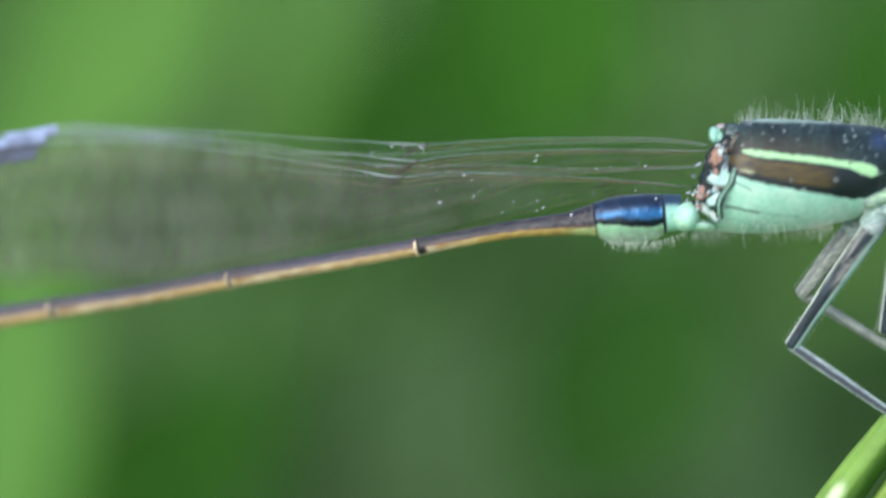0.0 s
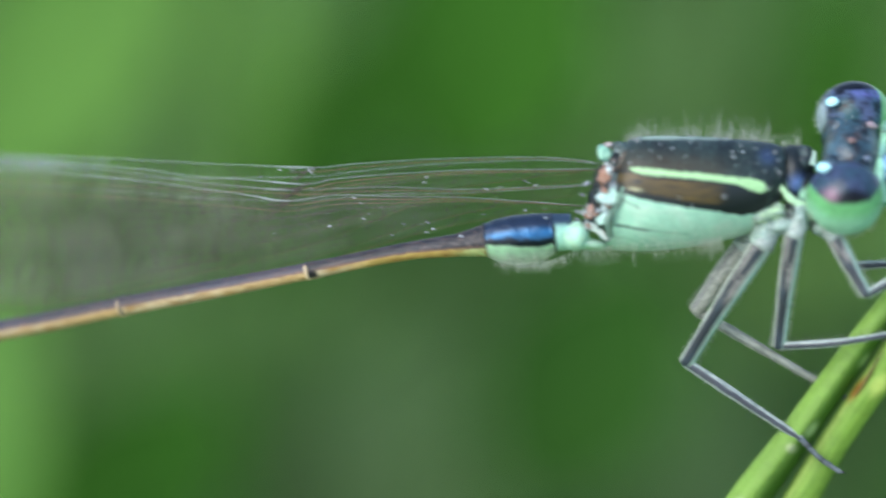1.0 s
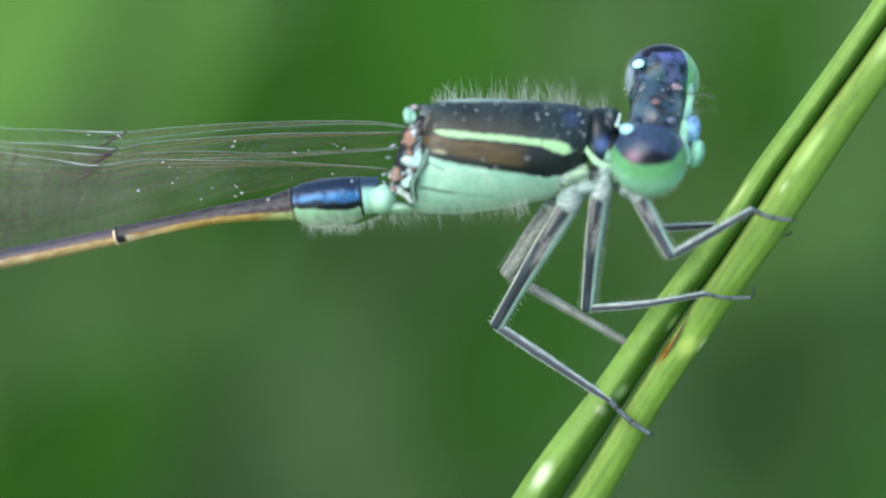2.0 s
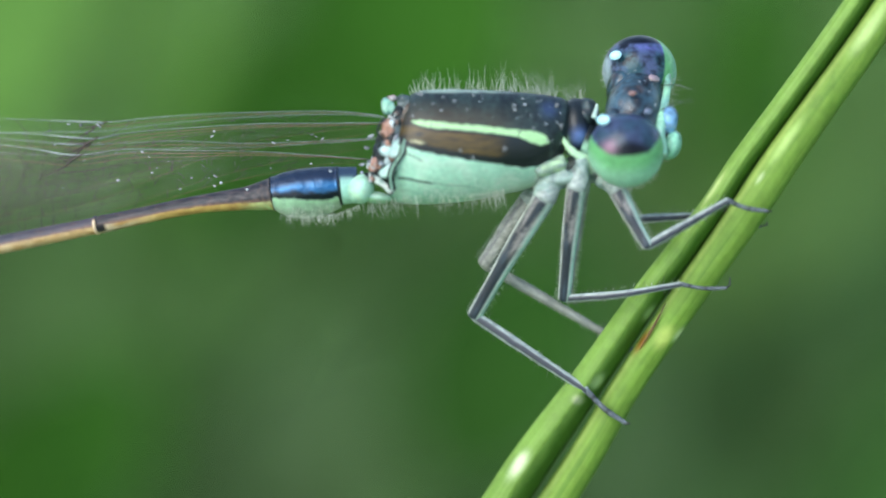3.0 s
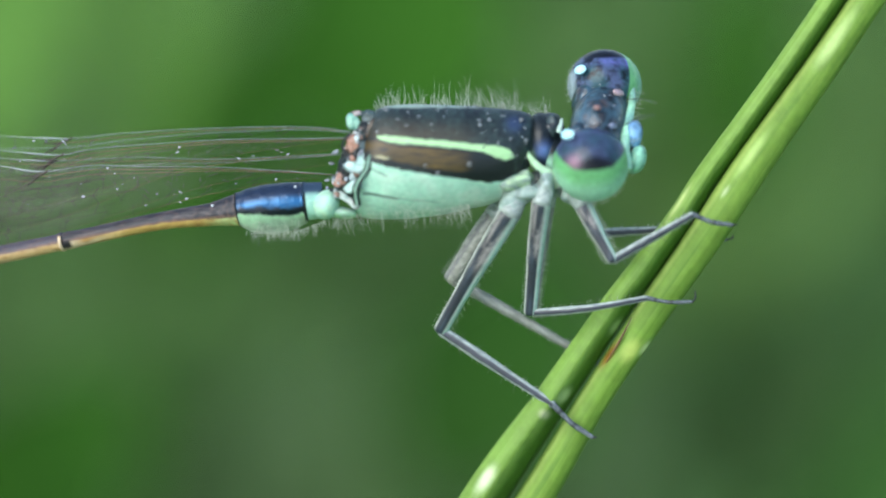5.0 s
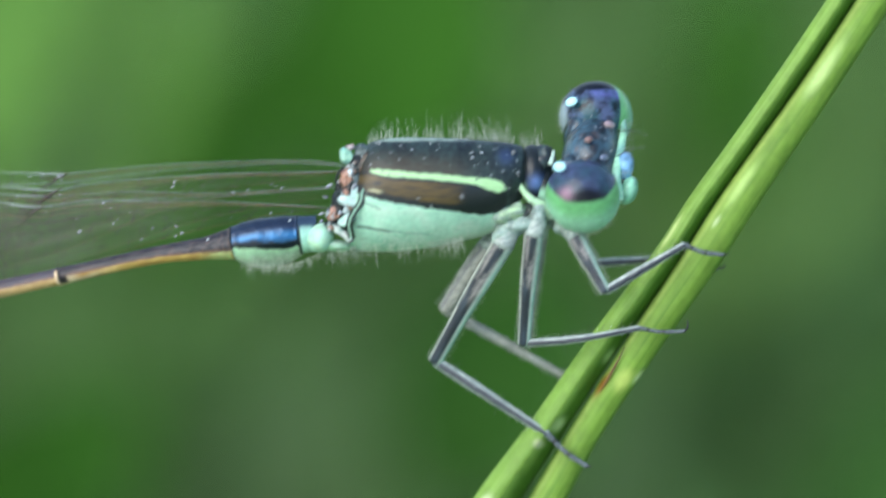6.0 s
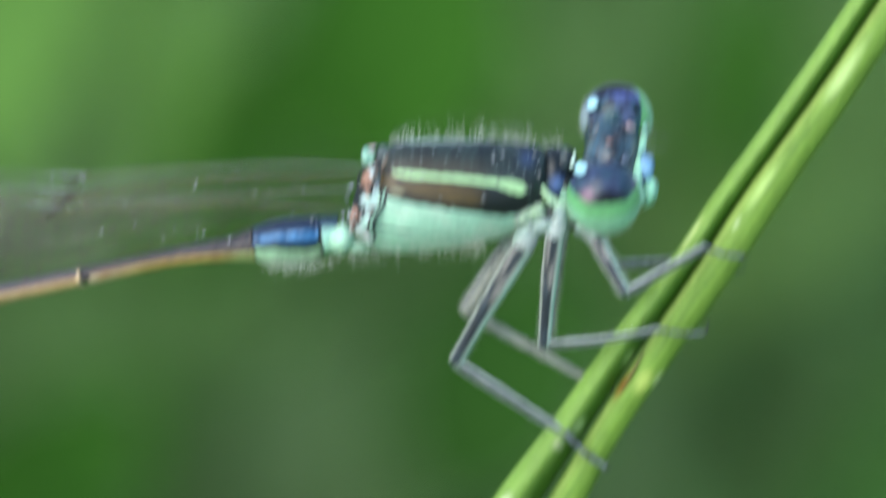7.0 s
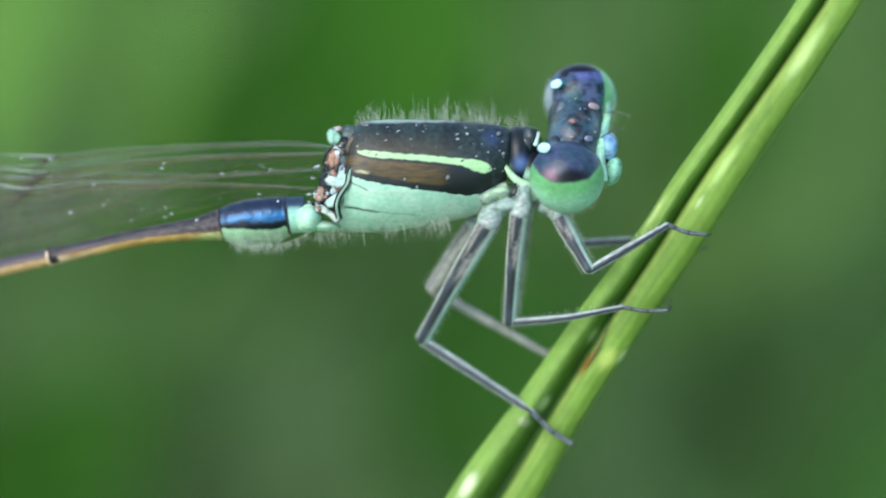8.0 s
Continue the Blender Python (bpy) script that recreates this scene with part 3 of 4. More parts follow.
part("mandible", ball((5.552, -0.3, 2.284), (0.16, 0, 0), (0, 0.4, 0), (0, 0, 0.32), 14, 20, lambda d, p: rgb(40, 52, 50)), HEADSKIN, head)
for root, tip in (((5.461, 0, 3.71), (6.135, -0.5, 3.567)), ((5.372, -0.6, 3.076), (5.99, -1.5, 3.234))):
    r, t = np.array(root), np.array(tip)
    part("antenna", tube(spline([r, (r + t) / 2 + np.array((0, 0, 0.06)), t], 8), np.linspace(0.016, 0.005, 8), 8, paint=lambda u, a: blend(BLACK, rgb(120, 130, 124), u)), LEGSKIN, head, "short thread-like antenna")


# abdomen: ten segments, drawn along one gently drooping line
AXIS = spline([(-1.824, 0.1, 1.347), (-2.233, 0.1, 1.32), (-3.052, 0.15, 1.239), (-3.806, 0.2, 1.145), (-4.56, 0.25, 1.023), (-5.942, 0.4, 0.848), (-8.187, 0.75, 0.398),
               (-10.595, 1.3, -0.06), (-12.946, 1.9, -0.49), (-15.316, 2.6, -0.96), (-17.709, 3.3, -1.369), (-20.639, 4.1, -1.862), (-23.431, 4.9, -2.319), (-25.464, 5.5, -2.612), (-27.85, 6.1, -2.995)], 300)
GIRTH_AT = [-1.822, -2.229, -2.637, -3.248, -3.656, -3.86, -4.539, -5.49, -6.577, -8.072, -10.653, -17.0, -22.0, -26.0]
GIRTH = [0.46, 0.49, 0.545, 0.555, 0.5, 0.43, 0.3, 0.24, 0.22, 0.22, 0.25, 0.28, 0.33, 0.3]


def girth(x):
    return float(np.interp(-x, [-g for g in GIRTH_AT], GIRTH))


def paunch(u, a):
    """The second segment sags below."""
    return math.cos(a) * (1 + 0.4 * max(0.0, -math.cos(a)) * math.sin(math.pi * min(1, u * 1.02)) ** 0.5), math.sin(a)


def abdomen_piece(x_from, x_to, paint, steps=40, n=48, swell=0.02, section=shape_of):
    """One segment, between two lengths on the abdomen's line."""
    line = [p for p in AXIS if x_to <= p[0] <= x_from]
    lo = np.array([np.interp(-x_from, -AXIS[:, 0], AXIS[:, k]) for k in range(3)])
    hi = np.array([np.interp(-x_to, -AXIS[:, 0], AXIS[:, k]) for k in range(3)])
    line = spline([lo, *line[1:-1:3], hi], steps)
    rad = []
    for i, p in enumerate(line):
        u = i / (steps - 1)
        rad.append(girth(p[0]) + swell * (2.2 * math.exp(-(u / 0.03) ** 2) + 1.2 * math.exp(-((1 - u) / 0.05) ** 2)) - 0.03 * (u < 0.001 or u > 0.999))
    return tube(line, rad, n, 0.92, UPWARD, paint, round_ends=False, section=section)


def facing(a):
    """How far round from the back an angle lies: 0 on the back, 1 on the belly."""
    return (1 - math.cos(a)) / 2


def underside(u, a, top, low, edge_from):
    """Grey back, a thin brown seam, ochre belly."""
    f = facing(a) + 0.03 * noise.noise(Vector((u * 30, a * 2, 3)))
    top = blend(top, rgb(108, 84, 74), 0.8 * step(f, edge_from - 0.12, edge_from - 0.02) + 0.5 * noise.noise(Vector((u * 25, a * 3, 8))))
    low = blend(low, rgb(150, 116, 62), 0.3 + 0.9 * noise.noise(Vector((u * 18, a * 2, 5))))
    return blend(top, low, step(f, edge_from, edge_from + 0.06))


def jointed(c, u, a):
    """Pale ring at a segment's front; a dark spot low on its hind end, and a brown blotch before it."""
    f = facing(a)
    c = blend(c, rgb(84, 62, 48), 0.75 * math.exp(-(((u - 0.9) / 0.05) ** 2 + ((f - 0.36) / 0.1) ** 2)))
    c = blend(c, rgb(22, 22, 26), step(u, 0.965, 0.975) * step(f, 0.25, 0.35) * (1 - step(f, 0.72, 0.85)))
    return blend(rgb(214, 190, 152), c, max(step(u, 0.018, 0.03), 1 - step(f, 0.02, 0.12)))


def long_segment(u, a):
    low = blend(CREAM, ORANGE, 0.4 + 0.3 * math.sin(u * 5 + 1))
    return jointed(underside(u, a, blend(SLATE, rgb(74, 68, 74), 0.5 + 0.25 * math.sin(u * 9)), low, 0.34), u, a)


def third_segment(u, a):
    low = blend(rgb(170, 190, 128), rgb(176, 150, 84), step(u, 0.2, 0.4))
    low = blend(low, CREAM, step(u, 0.75, 0.95))
    c = underside(u, a, blend(rgb(30, 34, 40), rgb(74, 70, 72), 0.3 + 1.2 * noise.noise(Vector((u * 16, a * 4, 2)))), low, 0.54 - 0.2 * u)
    return blend(jointed(c, max(u, 0.1), a), BLACK, 1 - step(u, 0.0, 0.03))


def second_segment(u, a):
    f = facing(a)
    wave = 0.59 - 0.13 * u + 0.03 * math.sin(u * 7) - 0.08 * math.exp(-((u - 0.93) / 0.06) ** 2) + 0.05 * noise.noise(Vector((u * 9, a * 2, 1))) + 0.03 * noise.noise(Vector((u * 40, a * 6, 1)))
    # the highlight on the metallic blue is painted in as a brighter band
    blue = blend(rgb(36, 50, 70), rgb(26, 84, 126), step(f, 0.1, 0.26))
    c = blend(blue, rgb(14, 24, 34), step(f, wave - 0.24, wave - 0.1))
    return blend(c, blend(rgb(172, 212, 178), rgb(192, 208, 196), step(f, 0.6, 0.9)), step(f, wave, wave + 0.04))


def first_segment(u, a):
    f = facing(a)
    c = blend(rgb(134, 182, 172), rgb(154, 200, 174), f)
    c = blend(c, BLACK, max(step(u, 0.84, 0.9), (1 - step(u, 0.2, 0.3)) * 0.9))
    return blend(c, rgb(40, 60, 80), 1 - step(f, 0.08, 0.2))


part("abdomen_segment", abdomen_piece(-1.849, -2.284, first_segment, 40), SATIN, damselfly, "pale blue-green ring edged with black")
part("abdomen_segment", abdomen_piece(-2.284, -3.887, second_segment, 60, 96, 0.02, paunch), STEEL, damselfly, "metallic blue segment with a green belly")
part("abdomen_segment", abdomen_piece(-3.887, -8.18, third_segment, 80), SATIN, damselfly, "slender segment, grey above and ochre below")
JOINTS = [-8.179, -12.946, -17.709, -22.226]
for a, b in zip(JOINTS, JOINTS[1:]):
    part("abdomen_segment", abdomen_piece(a, b, long_segment, 70), SATIN, damselfly, "slender segment, grey above and ochre below")
last = AXIS[-1][0]
for k in range(3):
    a, b = JOINTS[-1] + (last - JOINTS[-1]) * k / 3, JOINTS[-1] + (last - JOINTS[-1]) * (k + 1) / 3
    part("abdomen_segment", abdomen_piece(a, b, lambda u, a: blend(rgb(60, 120, 190), SLATE, step(facing(a), 0.5, 0.7)), 24), SATIN, damselfly)
lump("rear_flank_plate", (-1.739, -0.4, 1.227), 0.31, 0.42, 0.36, SATIN, rgb(158, 196, 164), damselfly, "rounded mint plate behind the thorax", -20, MINT, 0.06)
lump("rear_flank_plate", (-1.463, -0.15, 1.043), 0.45, 0.45, 0.15, SATIN, rgb(158, 206, 168), damselfly, "", -8, PALE, 0.06)


# wings, folded together over the abdomen
def wing(name, costa, trailing, depth, label, film_mat, seed):
    """A petiolate wing between its front and trailing edges (length, depth, height): film, veins, node and stigma."""
    draw = random.Random(seed)
    steps = 150
    front, back = spline(costa, 400), spline(trailing, 400)
    lengths = np.linspace(costa[0][0], max(costa[-1][0], trailing[-1][0]), steps)

    def row(run, x, k):
        return float(np.interp(-x, -run[:, 0], run[:, k]))
    fore = np.array([(x, row(front, x, 1) + depth, row(front, x, 2)) for x in lengths])
    hind = np.array([(x, row(back, x, 1) + depth, row(back, x, 2)) for x in lengths])

    # the stalk of the folded wing sags a little
    for edge_run in (fore, hind):
        edge_run[:, 2] -= 0.06 * np.exp(-((lengths + 6.0) / 3.0) ** 2)

    def near(x):
        return int(np.argmin(np.abs(lengths - x)))

    def at(i, v):
        p = fore[i] + (hind[i] - fore[i]) * v
        return p + np.array((0, 0.035 * math.sin(v * 19.0), 0))
    cols = 19
    points = [at(i, j / (cols - 1)) for i in range(steps) for j in range(cols)]
    faces = [(i * cols + j, i * cols + j + 1, (i + 1) * cols + j + 1, (i + 1) * cols + j) for i in range(steps - 1) for j in range(cols - 1)]
    film = part(name, (points, faces), film_mat, damselfly, label)
    film.visible_shadow = False
    node = near(NODE_AT[seed])
    # front edge, the vein beside it up to the node, and the main rib
    def run(v, first, last, size, tip):
        path = [at(i, v) for i in range(first, last)]
        return tube(path, np.linspace(size, tip, len(path)), 6, round_ends=False)
    # pale swelling just past the node, a glint put into the shape
    edge_size = [0.0085 + 0.015 * math.exp(-((i - node - 3) / 3.0) ** 2) for i in range(steps)]
    part("main_vein", tube([at(i, 0.0) for i in range(steps)], edge_size, 6, round_ends=False), PALEVEIN, film)
    part("main_vein", run(0.07, 2, node + 1, 0.007, 0.01), BROWNVEIN, film)
    part("main_vein", run(0.15, 0, steps, 0.0075, 0.005), PALEVEIN if seed % 2 else BROWNVEIN, film)
    shares = (0.0, 0.15, 0.24, 0.36, 0.5, 0.64, 0.8, 1.0)
    part("main_vein", run(1.0, 3, steps, 0.0042, 0.0035), BROWNVEIN, film)
    fine = [run(v, (26, 44, 34, 52, 40)[k], steps, 0.0062, 0.0045) for k, v in enumerate(shares[2:-1])]
    for k in range(len(shares) - 1):
        i = 10 + draw.random() * 5
        while i < steps - 3:
            a = at(int(i), shares[k])
            b = at(min(steps - 1, max(0, int(i + draw.uniform(-1.2, 1.6)))), shares[k + 1])
            if np.linalg.norm(a - b) > 0.05:
                fine.append(tube([a, (a + b) / 2, b], (0.009, 0.0068, 0.009), 4, round_ends=False))
            i += (6.5 if i < node else 3.2) * draw.uniform(0.75, 1.25) * (1.6 if k == 0 else 1)
    # forked twigs that split the broad cells
    for v in (0.3, 0.43, 0.57, 0.72, 0.9):
        first = node + draw.randrange(4, 20)
        fine.append(run(v, first, steps - 4, 0.0045, 0.0035))
    tagged(part("vein_net", joined(fine), VEIN, film, "net of fine brown cross veins"), kind="stuff")
    i0, i1 = near(-17.55 - 0.12 * seed), near(-19.0 - 0.12 * seed)
    cell = []
    for side in (-0.02, 0.02):
        cell += [at(i, v) + np.array((0, side, 0)) for i in range(i0, i1 + 1) for v in (0.0, 0.035, 0.075)]
    m = (i1 - i0 + 1) * 3
    f = [(a * 3 + b, a * 3 + b + 1, a * 3 + b + 4, a * 3 + b + 3) for a in range(i1 - i0) for b in (0, 1)]
    f = f + [tuple(q + m for q in reversed(quad)) for quad in f]
    body_tone = rgb(150, 164, 200) if seed < 3 else rgb(66, 72, 96)
    paint = [blend(body_tone, rgb(36, 40, 56), 0.95 if i % 3 == 2 else 0.2 + 0.9 * noise.noise(Vector(cell[i] * 2.2))) for i in range(2 * m)]
    part("stigma", (cell, f, paint), STIGMA, film, "pale blue cell near the wing's tip")
    # sky reflection painted as a paler film along the front edge, between the node and the stigma
    if seed < 3:
        cells = [at(i, v) + np.array((0, -0.006, 0)) for i in range(node + 36, i0 + 1) for v in (0.0, 0.035, 0.07)]
        strip = part("costal_strip", (cells, [(a * 3 + b, a * 3 + b + 1, a * 3 + b + 4, a * 3 + b + 3) for a in range(i0 - node - 36) for b in (0, 1)]), SHEENFILM, film, "front-edge cells with a painted sky sheen")
        strip.visible_shadow = False
    # the node: a dark kinked bar across the front veins
    knot = joined([tube([at(node - 1, -0.01), at(node + 1, 0.07), at(node + 2, 0.15)], (0.022, 0.034, 0.026), 6),
                   tube([at(node + 2, 0.15), at(node + 4, 0.24), at(node + 7, 0.34)], (0.024, 0.016, 0.008), 6),
                   tube([at(node + 1, 0.07), at(node + 4, 0.08)], (0.03, 0.01), 6)])
    part("nodus", knot, VEIN, film)
    return film


NODE_AT = {1: -8.15, 2: -8.32, 3: -8.5, 4: -8.74}
TIP_FRONT = [(-12.6, 1.6, 3.16), (-15.2, 2.1, 3.30), (-17.15, 2.5, 3.40), (-18.4, 2.8, 3.22), (-20.6, 3.2, 2.75), (-22.5, 3.5, 1.36)]
wing("forewing", [(-1.15, 0.6, 3.02), (-1.9, 0.6, 3.13), (-2.84, 0.6, 3.18), (-4.49, 0.65, 3.185), (-5.59, 0.7, 3.16), (-6.96, 0.8, 3.075), (-8.15, 0.9, 2.96), (-9.84, 1.1, 3.01), (-11.08, 1.3, 3.06)] + TIP_FRONT,
     [(-1.15, 0.6, 2.84), (-2.186, 0.6, 2.74), (-3.279, 0.6, 2.62), (-5.332, 0.7, 2.3), (-8.78, 1, 1.295), (-10.888, 1.3, 0.62), (-13.044, 1.7, 0.104), (-15.24, 2.1, -0.251), (-17.358, 2.6, -0.265), (-18.738, 2.9, -0.235), (-20.611, 3.3, 0.138), (-22.6, 3.6, 1.3)], 0.25, "clear far forewing with brown veins", FILM, 1)
wing("hindwing", [(-1.357, 0.6, 2.52), (-1.61, 0.6, 2.49), (-2.84, 0.6, 2.445), (-4.48, 0.65, 2.42), (-6.4, 0.8, 2.50), (-8.5, 0.9, 2.40), (-9.69, 1.1, 2.46), (-11.13, 1.3, 2.60), (-12.55, 1.6, 2.80), (-15.12, 2.1, 3.07), (-17.1, 2.5, 3.14), (-18.4, 2.8, 2.97), (-20.5, 3.2, 2.5), (-22.3, 3.5, 1.2)],
     [(-1.357, 0.6, 2.3), (-2.585, 0.6, 2.12), (-3.951, 0.6, 1.92), (-5.591, 0.7, 1.55), (-8.282, 1, 0.707), (-10.879, 1.3, 0.102), (-13.035, 1.7, -0.348), (-15.233, 2.1, -0.65), (-17.353, 2.6, -0.524), (-18.73, 2.9, -0.64), (-20.454, 3.3, -0.298), (-22.345, 3.6, 1.1)], 0.12, "clear far hindwing with brown veins", BROWNFILM, 3)
wing("forewing", [(-1.244, 0.4, 2.86), (-2.565, 0.4, 2.86), (-4.482, 0.5, 2.88), (-6.54, 0.7, 2.78), (-7.63, 0.8, 2.67), (-8.32, 0.85, 2.54), (-9.69, 1.0, 2.64), (-11.06, 1.3, 2.72), (-12.55, 1.5, 2.92), (-15.115, 2.0, 3.14), (-17.1, 2.4, 3.2), (-18.4, 2.7, 3.04), (-20.7, 3.1, 2.6), (-22.4, 3.4, 1.28)],
     [(-1.241, 0.4, 2.64), (-2.602, 0.4, 2.46), (-3.965, 0.4, 2.32), (-5.601, 0.5, 2.05), (-8.283, 0.9, 1.025), (-10.874, 1.2, 0.368), (-13.025, 1.6, -0.122), (-15.218, 2, -0.449), (-17.335, 2.5, -0.35), (-18.71, 2.8, -0.436), (-20.726, 3.2, -0.084), (-22.466, 3.5, 1.191)], 0.05, "clear near forewing with brown veins", BROWNFILM, 2)
wing("hindwing", [(-1.5, 0.4, 1.97), (-1.61, 0.4, 1.975), (-2.84, 0.4, 2.085), (-4.477, 0.45, 2.215), (-6.254, 0.6, 2.265), (-7.484, 0.7, 2.284), (-8.743, 0.8, 2.13), (-9.7, 1.0, 2.26), (-11.04, 1.3, 2.44), (-12.545, 1.5, 2.63), (-15.11, 2, 2.87), (-17.0, 2.4, 2.9), (-18.1, 2.7, 2.74), (-20.4, 3.1, 2.2), (-22.1, 3.4, 1.0)],
     [(-1.5, 0.4, 1.91), (-2.724, 0.4, 1.857), (-3.95, 0.4, 1.671), (-5.586, 0.5, 1.342), (-8.619, 0.9, 0.464), (-10.159, 1.1, 0.074), (-11.866, 1.4, -0.295), (-13.301, 1.6, -0.55), (-15.212, 2, -0.79), (-17.329, 2.5, -0.638), (-18.556, 2.8, -0.868), (-20.422, 3.2, -0.56), (-22.162, 3.5, 0.9)], -0.05, "clear near hindwing with brown veins", FILM, 4)


# legs
def leg_paint(u, a):
    """One clean dark stripe between pale edges; angle 0 faces the viewer. Towards the hip the stripe is rubbed pale."""
    s = (a + math.pi) % (2 * math.pi) - math.pi + 0.1 * noise.noise(Vector((u * 9, 0, 3))) + 0.06 * noise.noise(Vector((u * 40, a, 3)))
    pale = blend(rgb(164, 172, 164), rgb(134, 176, 158), step(-s, 0.1, 0.9) - 0.2 + 0.5 * noise.noise(Vector((u * 26, a * 3, 1))))
    f = max(step(-s, 0.3, 0.42), step(s, 0.9, 1.05))
    dark = blend(rgb(24, 32, 40), rgb(46, 58, 68), 0.3 + 1.2 * noise.noise(Vector((u * 5, a * 7, 5))))
    seam = math.exp(-((s + 0.36) / 0.07) ** 2) + math.exp(-((s - 0.98) / 0.08) ** 2)
    c = blend(blend(dark, pale, f), rgb(24, 26, 32), 0.6 * seam)
    rubbed = (1 - step(u, 0.3, 0.6)) * (0.25 + 1.8 * noise.noise(Vector((u * 4, a * 5, 9))) + 0.7 * noise.noise(Vector((u * 30, a * 8, 9)))) * (1 - 0.6 * f)
    return blend(c, rgb(136, 134, 130), min(0.8, rubbed))


def shin_paint(u, a):
    """Thin dark line along a pale shin."""
    s = (a + math.pi) % (2 * math.pi) - math.pi + 0.12 * noise.noise(Vector((u * 12, 0, 3)))
    pale = blend(rgb(164, 176, 170), rgb(110, 122, 122), 0.3 + 1.1 * noise.noise(Vector((u * 18, a * 3, 1))))
    return blend(rgb(38, 44, 54), pale, max(step(-s, 0.2, 0.5), step(s, 0.6, 0.95)))


def foot_paint(u, a):
    """Grey foot, dark at the joints of its three links."""
    joint = max(math.exp(-((u - k) / 0.035) ** 2) for k in (0.22, 0.55, 0.98))
    pale = blend(rgb(104, 114, 118), rgb(62, 68, 72), 0.5 + 1.2 * noise.noise(Vector((u * 14, a * 2, 4))))
    return blend(pale, rgb(28, 30, 32), joint)


def far_leg_paint(u, a):
    s = (a + math.pi) % (2 * math.pi) - math.pi
    pale = blend(rgb(118, 122, 114), rgb(158, 160, 150), 0.45 + 1.3 * noise.noise(Vector((u * 12, a * 4, 3))) + 0.5 * noise.noise(Vector((u * 40, a * 6, 3))))
    line = math.exp(-((s - 0.62) / 0.16) ** 2) * 0.85 + math.exp(-((s + 0.75) / 0.1) ** 2) * 0.5
    return blend(pale, rgb(62, 68, 76), min(1.0, line))


def limb(name, path, radii, leg, paint, label=""):
    path = spline(path, 40)
    return part(name, tube(path, np.interp(np.linspace(0, 1, 40), np.linspace(0, 1, len(radii)), radii), 24, 0.85, (0, -1, 0), paint), LEGSKIN, leg, label)


def bristles(leg, a, b, count, length, below):
    a, b = np.array(a), np.array(b)
    t = (b - a) / np.linalg.norm(b - a)
    w = np.cross(t, (0, 1, 0))
    rows = []
    for k in range(count):
        for s in (-1, 1):
            f = (k + random.uniform(0.2, 0.8)) / count
            way = w * s + t * random.uniform(0.25, 0.6) + np.array((0, random.uniform(-0.6, 0.2), 0))
            rows.append(hair(a + (b - a) * f + w * s * below, way, length * random.uniform(0.7, 1.2), 0.0075 if length > 0.13 else 0.006, 0.2))
    tagged(part("leg_bristles", joined(rows), SPINE if length > 0.13 else HAIR, leg), kind="stuff")


def make_leg(hip, hip_end, knee, ankle, toe, femur, tibia, paint, label, claw=(0.08, 0, 0.1), kink=None):
    base = part("leg", tube(spline([hip, hip_end], 8), np.linspace(femur * 0.9, femur * 1.05, 8), 18, paint=lambda u, a: blend(rgb(124, 138, 132), rgb(166, 178, 172), 0.5 + 1.4 * noise.noise(Vector((u * 6, a * 3, 2))))), LEGSKIN, damselfly, label)
    k, an = np.array(knee), np.array(ankle)
    limb("femur", [hip_end, (np.array(hip_end) + k) / 2 + np.array((-0.02, 0, 0.01)), knee], (femur, femur * 0.92, femur * 0.72, femur * 0.66), base, paint)
    limb("tibia", [knee, kink or (k * 0.5 + an * 0.5), ankle], (tibia, tibia * 1.1, tibia * 0.9, tibia * 0.75), base, far_leg_paint if paint is far_leg_paint else shin_paint)
    toe = np.array(toe)
    limb("tarsus", [ankle, (an + toe) / 2 + np.array((-0.03, 0, -0.05)), toe], (tibia * 0.66, tibia * 0.5, tibia * 0.56, tibia * 0.42), base, foot_paint)
    for s in (-0.05, 0.05):
        part("claw", tube([toe, toe + np.array((claw[0], s, claw[2] * 0.3)), toe + np.array(claw) + np.array((0, s, 0))], (0.03, 0.024, 0.008), 6, paint=lambda u, a: BLACK), LEGSKIN, base)
    bristles(base, hip_end, knee, 34, 0.1, femur * 0.8)
    bristles(base, hip_end, knee, 7, 0.14, femur * 0.75)
    bristles(base, knee, ankle, 18, 0.085, tibia * 0.8)
    bristles(base, knee, ankle, 8, 0.21, tibia * 0.8)
    return base


make_leg((2.772, -0.5, 1.292), (2.61, -0.5, 0.983), (0.961, 0.95, -1.833), (3.662, 0.5, -3.631), (4.621, 0.5, -4.442), 0.27, 0.125, leg_paint, "grey hind leg with a black stripe", (0.1, 0, 0.02))
make_leg((3.465, -0.6, 1.599), (3.357, -0.6, 1.223), (3.116, 0.3, -1.407), (5.885, -0.3, -1.056), (6.959, -0.35, -1.149), 0.235, 0.09, leg_paint, "grey middle leg with a black stripe", (0.07, 0, 0.27), (4.413, -0.2, -1.299))
make_leg((4.117, -0.5, 1.494), (4.333, -0.5, 1.198), (5.035, -0.75, -0.146), (6.93, -0.8, 0.924), (7.874, -0.75, 0.671), 0.215, 0.105, leg_paint, "grey front leg with a black stripe", (0.1, 0, 0.02))
make_leg((2.533, 0.7, 1.226), (2.301, 0.7, 0.925), (1.218, 1.2, -0.577), (4.196, 1.4, -2.306), (5.106, 1.5, -2.789), 0.29, 0.12, far_leg_paint, "grey far hind leg, reaching behind the stem", (0.1, 0, 0.02))
